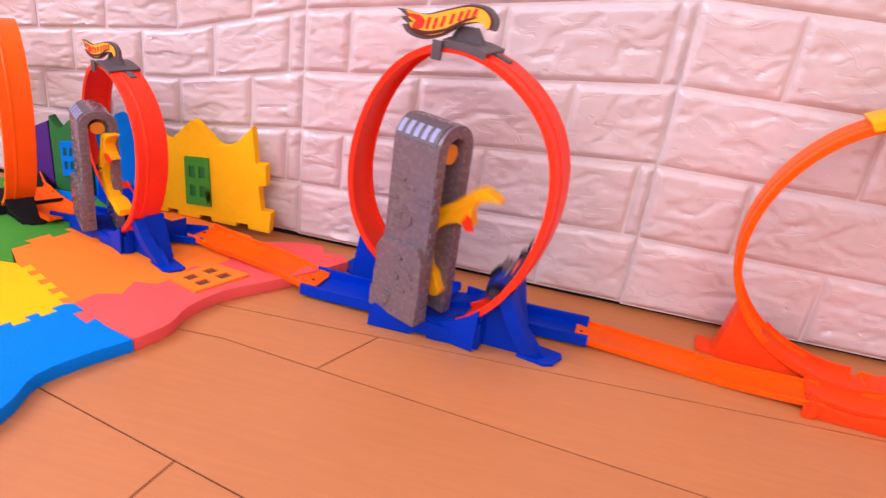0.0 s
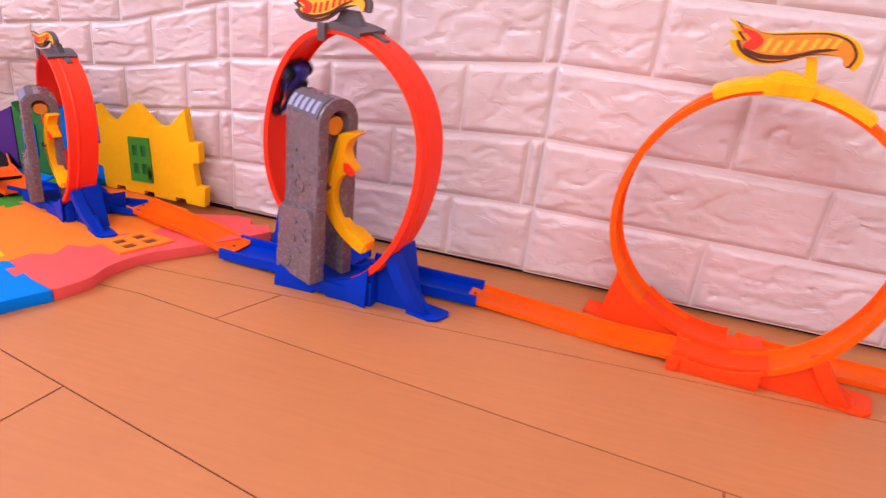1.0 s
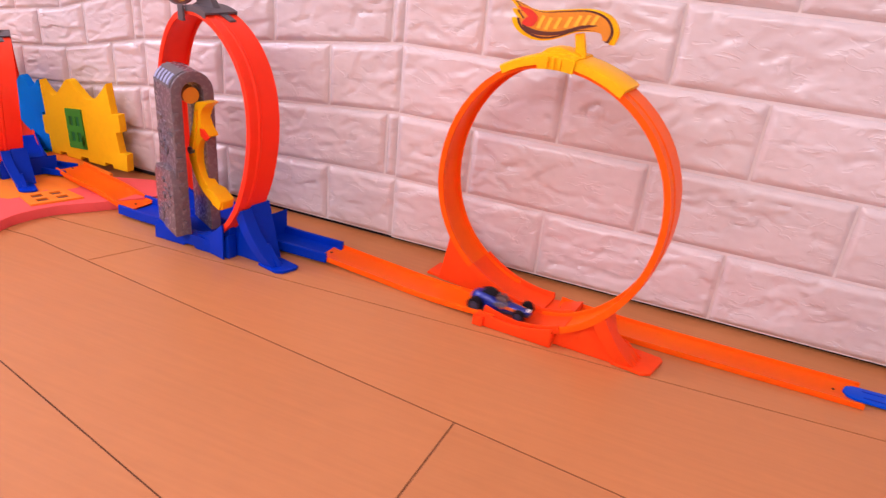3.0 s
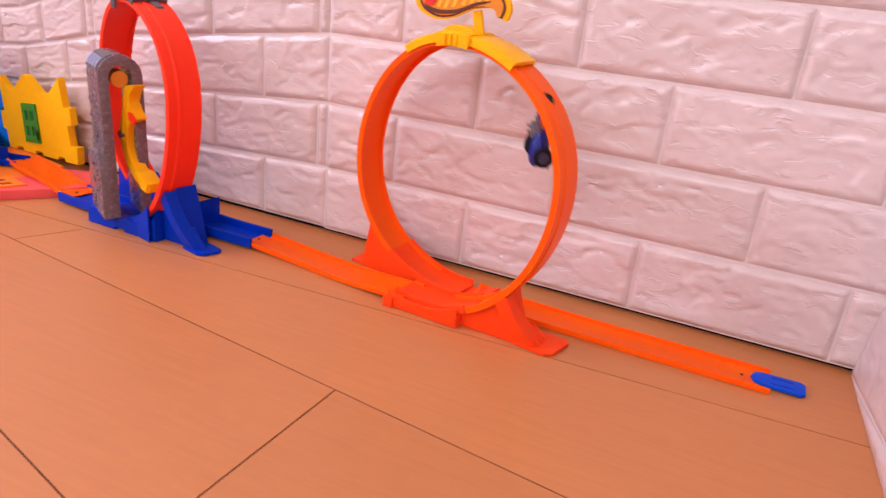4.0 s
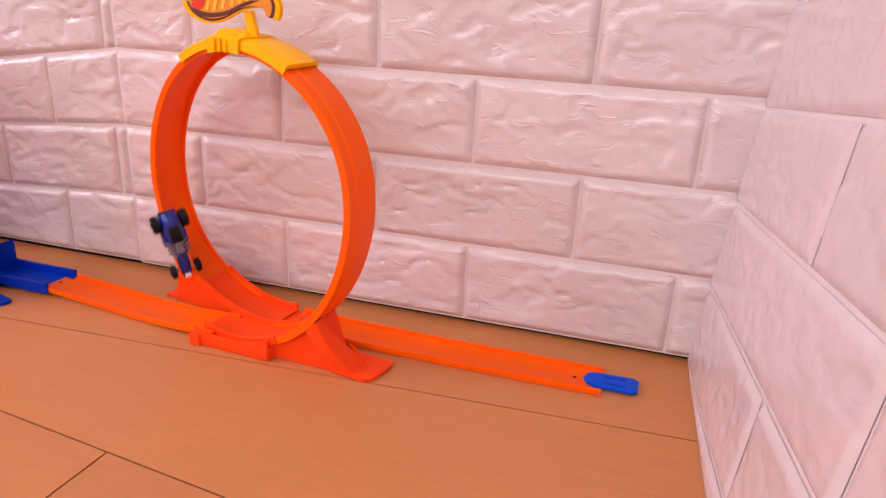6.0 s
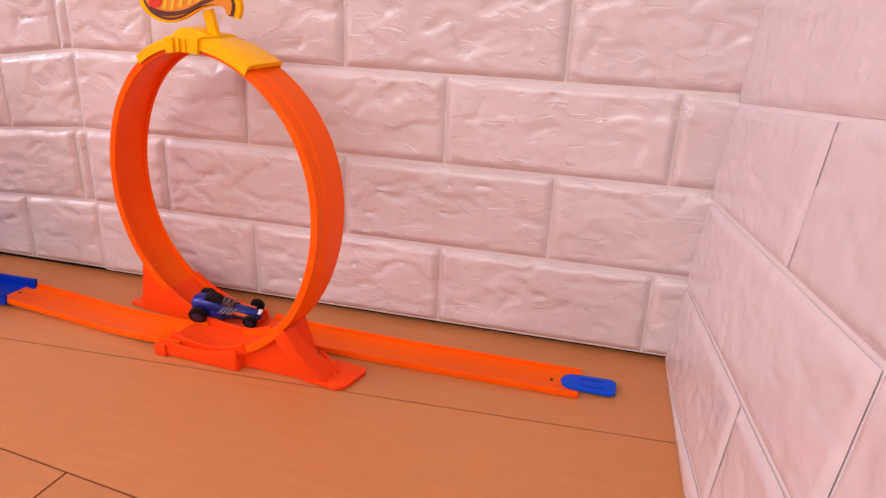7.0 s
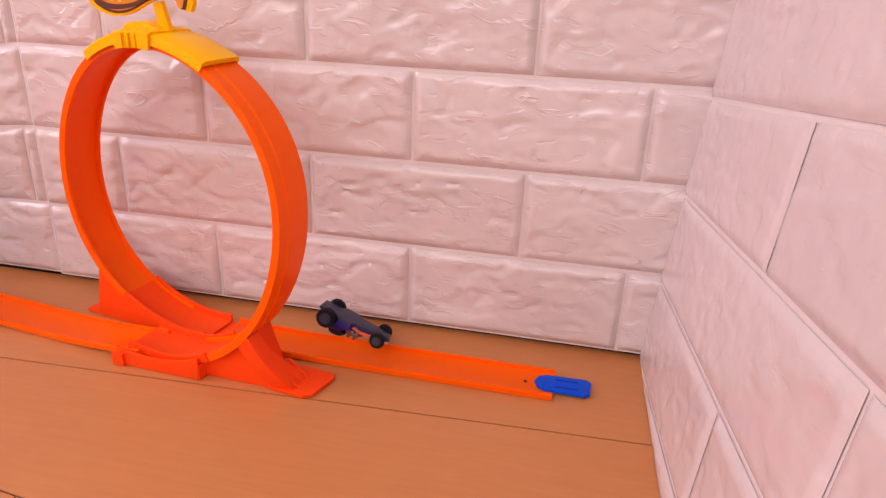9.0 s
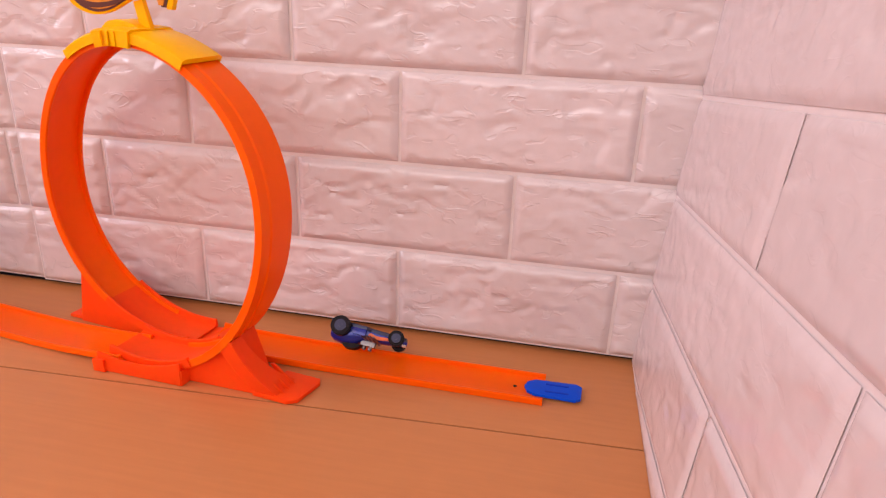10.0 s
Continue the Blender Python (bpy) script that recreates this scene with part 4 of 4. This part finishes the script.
    for s in (-1, 1):
        part("exhaust_pipe", join_bm(*[cylinder_bm((0.001 + 0.004 * i, s * 0.004, 0.015), (-0.004 + 0.004 * i, s * 0.0115, 0.012), 0.0011, n=8) for i in range(4)]), CHROME, car, "chrome exhaust pipes")
        for x, r, w, y in ((-0.0245, 0.0095, 0.0080, 0.0145), (0.0295, 0.0076, 0.0058, 0.0128)):
            p, q = Vector((x, s * (y - w / 2), r)), Vector((x, s * (y + w / 2), r))
            tyre = cylinder_bm(p, q, r, n=28)
            bmesh.ops.bevel(tyre, geom=[e for e in tyre.edges if len(e.link_faces) == 2 and any(len(f.verts) > 4 for f in e.link_faces)], offset=0.0012, segments=2, affect="EDGES")
            wheel = part("wheel", tyre, BLACK, car, "black tyre with a dark rim")
            d = (q - p).normalized()
            part("rim", join_bm(cylinder_bm(q - d * 0.0005, q + d * 0.0004, r * 0.58, n=20), cylinder_bm(q, q + d * 0.0012, r * 0.2, n=10)), CHASSIS, wheel, "dark metal rim")
            part("axle", cylinder_bm((x, 0, r), (x, s * (y - w / 2), r), 0.0014, n=8), CHROME, car)
    return car


toy_car = build_car()


def heading(place, ahead, up):
    """A pose at place with x along ahead and z near up."""
    x = Vector(ahead).normalized()
    y = Vector(up).cross(x).normalized()
    m = Matrix((x, y, x.cross(y))).transposed().to_4x4()
    m.translation = place
    return m


def on_loop(at, loop, degrees, lift=0.0008, side=0.0):
    p, t, up = loop.at(radians(degrees))
    slope = Vector((0, 0.12 if 80 < degrees < 280 else 0.0, 0))
    return at @ heading(p + up * lift + Vector((0, side, 0)), t + slope, up)


def motions():
    rows = []
    for t, d in ((0.0, 57), (0.1, 79), (0.2, 101), (0.3, 124), (0.4, 144), (0.5, 163), (0.6, 182), (0.7, 198), (0.8, 209), (0.9, 223), (1.0, 238), (1.1, 252), (1.2, 267), (1.3, 279), (1.4, 291), (1.5, 303), (1.6, 315), (1.7, 328), (1.8, 342)):
        rows.append((t, on_loop(LOOP2_AT, LOOP2, d)))
    ground = lambda t, x, y, z, dy=-0.12, dz=0.0: rows.append((t, heading((x, y, z), (1, dy, dz), (0, 0, 1))))
    ground(1.9, -0.815, -0.077, 0.0105, -0.05)
    ground(2.0, -0.775, -0.079, 0.0075, -0.06)
    ground(2.1, -0.748, -0.081, 0.0070, -0.08)
    ground(2.2, -0.718, -0.083, 0.0070, -0.10)
    ground(2.3, -0.695, -0.085, 0.0060)
    ground(2.4, -0.667, -0.088, 0.0050)
    ground(2.5, -0.632, -0.092, 0.0045, -0.14)
    ground(2.6, -0.597, -0.097, 0.0042, -0.16)
    ground(2.7, -0.563, -0.102, 0.0042, -0.17)
    ground(2.9, -0.500, -0.112, 0.0075, -0.15, 0.10)
    rows.append((3.1, on_loop(LOOP3_AT, LOOP3, 6, 0.002)))
    for t, d in ((3.3, 40), (3.5, 68), (3.7, 90)):
        rows.append((t, on_loop(LOOP3_AT, LOOP3, d, 0.004, -0.006)))

    def fall(t, x, y, z, ahead, up):
        up, ahead = Vector(up).normalized(), Vector(ahead).normalized()
        rows.append((t, heading(Vector((x, y, z)) - up * 0.011, ahead, up)))

    fall(4, -0.344, -0.107, 0.221, (-0.16, 0.05, 0.98), (-0.92, -0.38, -0.08))
    fall(4.2, -0.364, -0.106, 0.249, (-0.42, 0.05, 0.90), (-0.80, -0.35, -0.42))
    fall(4.4, -0.386, -0.106, 0.262, (-0.72, 0.10, 0.66), (-0.55, -0.30, -0.75))
    fall(4.6, -0.405, -0.105, 0.273, (-0.94, 0.12, 0.30), (-0.28, -0.45, -0.84))
    fall(4.8, -0.424, -0.101, 0.269, (-1.0, 0.10, 0.04), (-0.05, -0.58, -0.81))
    fall(5, -0.443, -0.098, 0.259, (-0.96, 0.10, -0.25), (0.12, -0.66, -0.74))
    fall(5.2, -0.473, -0.087, 0.241, (-0.88, 0.10, -0.46), (0.30, -0.66, -0.68))
    fall(5.4, -0.493, -0.086, 0.213, (-0.72, 0.06, -0.69), (0.45, -0.68, -0.58))
    fall(5.6, -0.506, -0.085, 0.177, (-0.50, 0.02, -0.86), (0.60, -0.68, -0.36))
    fall(5.8, -0.527, -0.084, 0.133, (-0.22, 0.0, -0.97), (0.70, -0.68, -0.12))
    fall(6, -0.534, -0.085, 0.083, (0.28, 0.0, -0.96), (0.70, -0.68, 0.20))
    fall(6.2, -0.518, -0.084, 0.059, (0.52, 0.0, -0.85), (0.66, -0.60, 0.45))
    fall(6.5, -0.491, -0.079, 0.040, (0.80, 0.02, -0.50), (0.45, -0.3, 0.85))
    fall(6.9, -0.456, -0.074, 0.026, (0.97, 0.10, -0.15), (0.15, -0.3, 0.95))
    fall(7.3, -0.420, -0.064, 0.024, (0.90, 0.35, 0.25), (-0.25, -0.25, 0.92))
    fall(7.5, -0.379, -0.060, 0.036, (0.86, 0.20, 0.45), (-0.35, 0.45, 0.8))
    fall(7.8, -0.350, -0.052, 0.034, (0.96, 0.05, 0.10), (-0.05, 0.85, 0.5))
    fall(8, -0.338, -0.054, 0.027, (0.97, -0.10, -0.12), (0.05, 0.95, 0.25))
    fall(8.2, -0.325, -0.056, 0.028, (0.84, -0.10, -0.52), (0.15, 0.97, 0.08))
    fall(8.4, -0.311, -0.056, 0.032, (0.76, -0.12, -0.63), (0.15, 0.98, -0.02))
    fall(8.6, -0.301, -0.056, 0.033, (0.76, -0.12, -0.63), (0.12, 0.98, -0.08))
    fall(8.8, -0.289, -0.056, 0.033, (0.84, -0.10, -0.52), (0.08, 0.75, -0.60))
    fall(9, -0.275, -0.058, 0.029, (0.93, -0.05, -0.34), (-0.10, -0.15, -0.95))
    fall(9.2, -0.265, -0.058, 0.029, (0.96, -0.02, -0.24), (-0.15, -0.35, -0.90))
    fall(9.4, -0.259, -0.058, 0.028, (0.97, 0.0, -0.20), (-0.16, -0.58, -0.80))
    fall(9.6, -0.255, -0.058, 0.027, (0.97, 0.0, -0.18), (-0.16, -0.64, -0.75))
    fall(10, -0.250, -0.058, 0.026, (0.985, 0.0, -0.14), (-0.13, -0.66, -0.74))
    walk(toy_car, rows)
    rest = KICKER_AT
    walk(kicker, [(0.0, pose(*rest, 0, 32)), (0.1, pose(*rest, 0, 6)), (0.2, pose(*rest, 0, -3)), (0.4, pose(*rest)), (10.0, pose(*rest))])


motions()
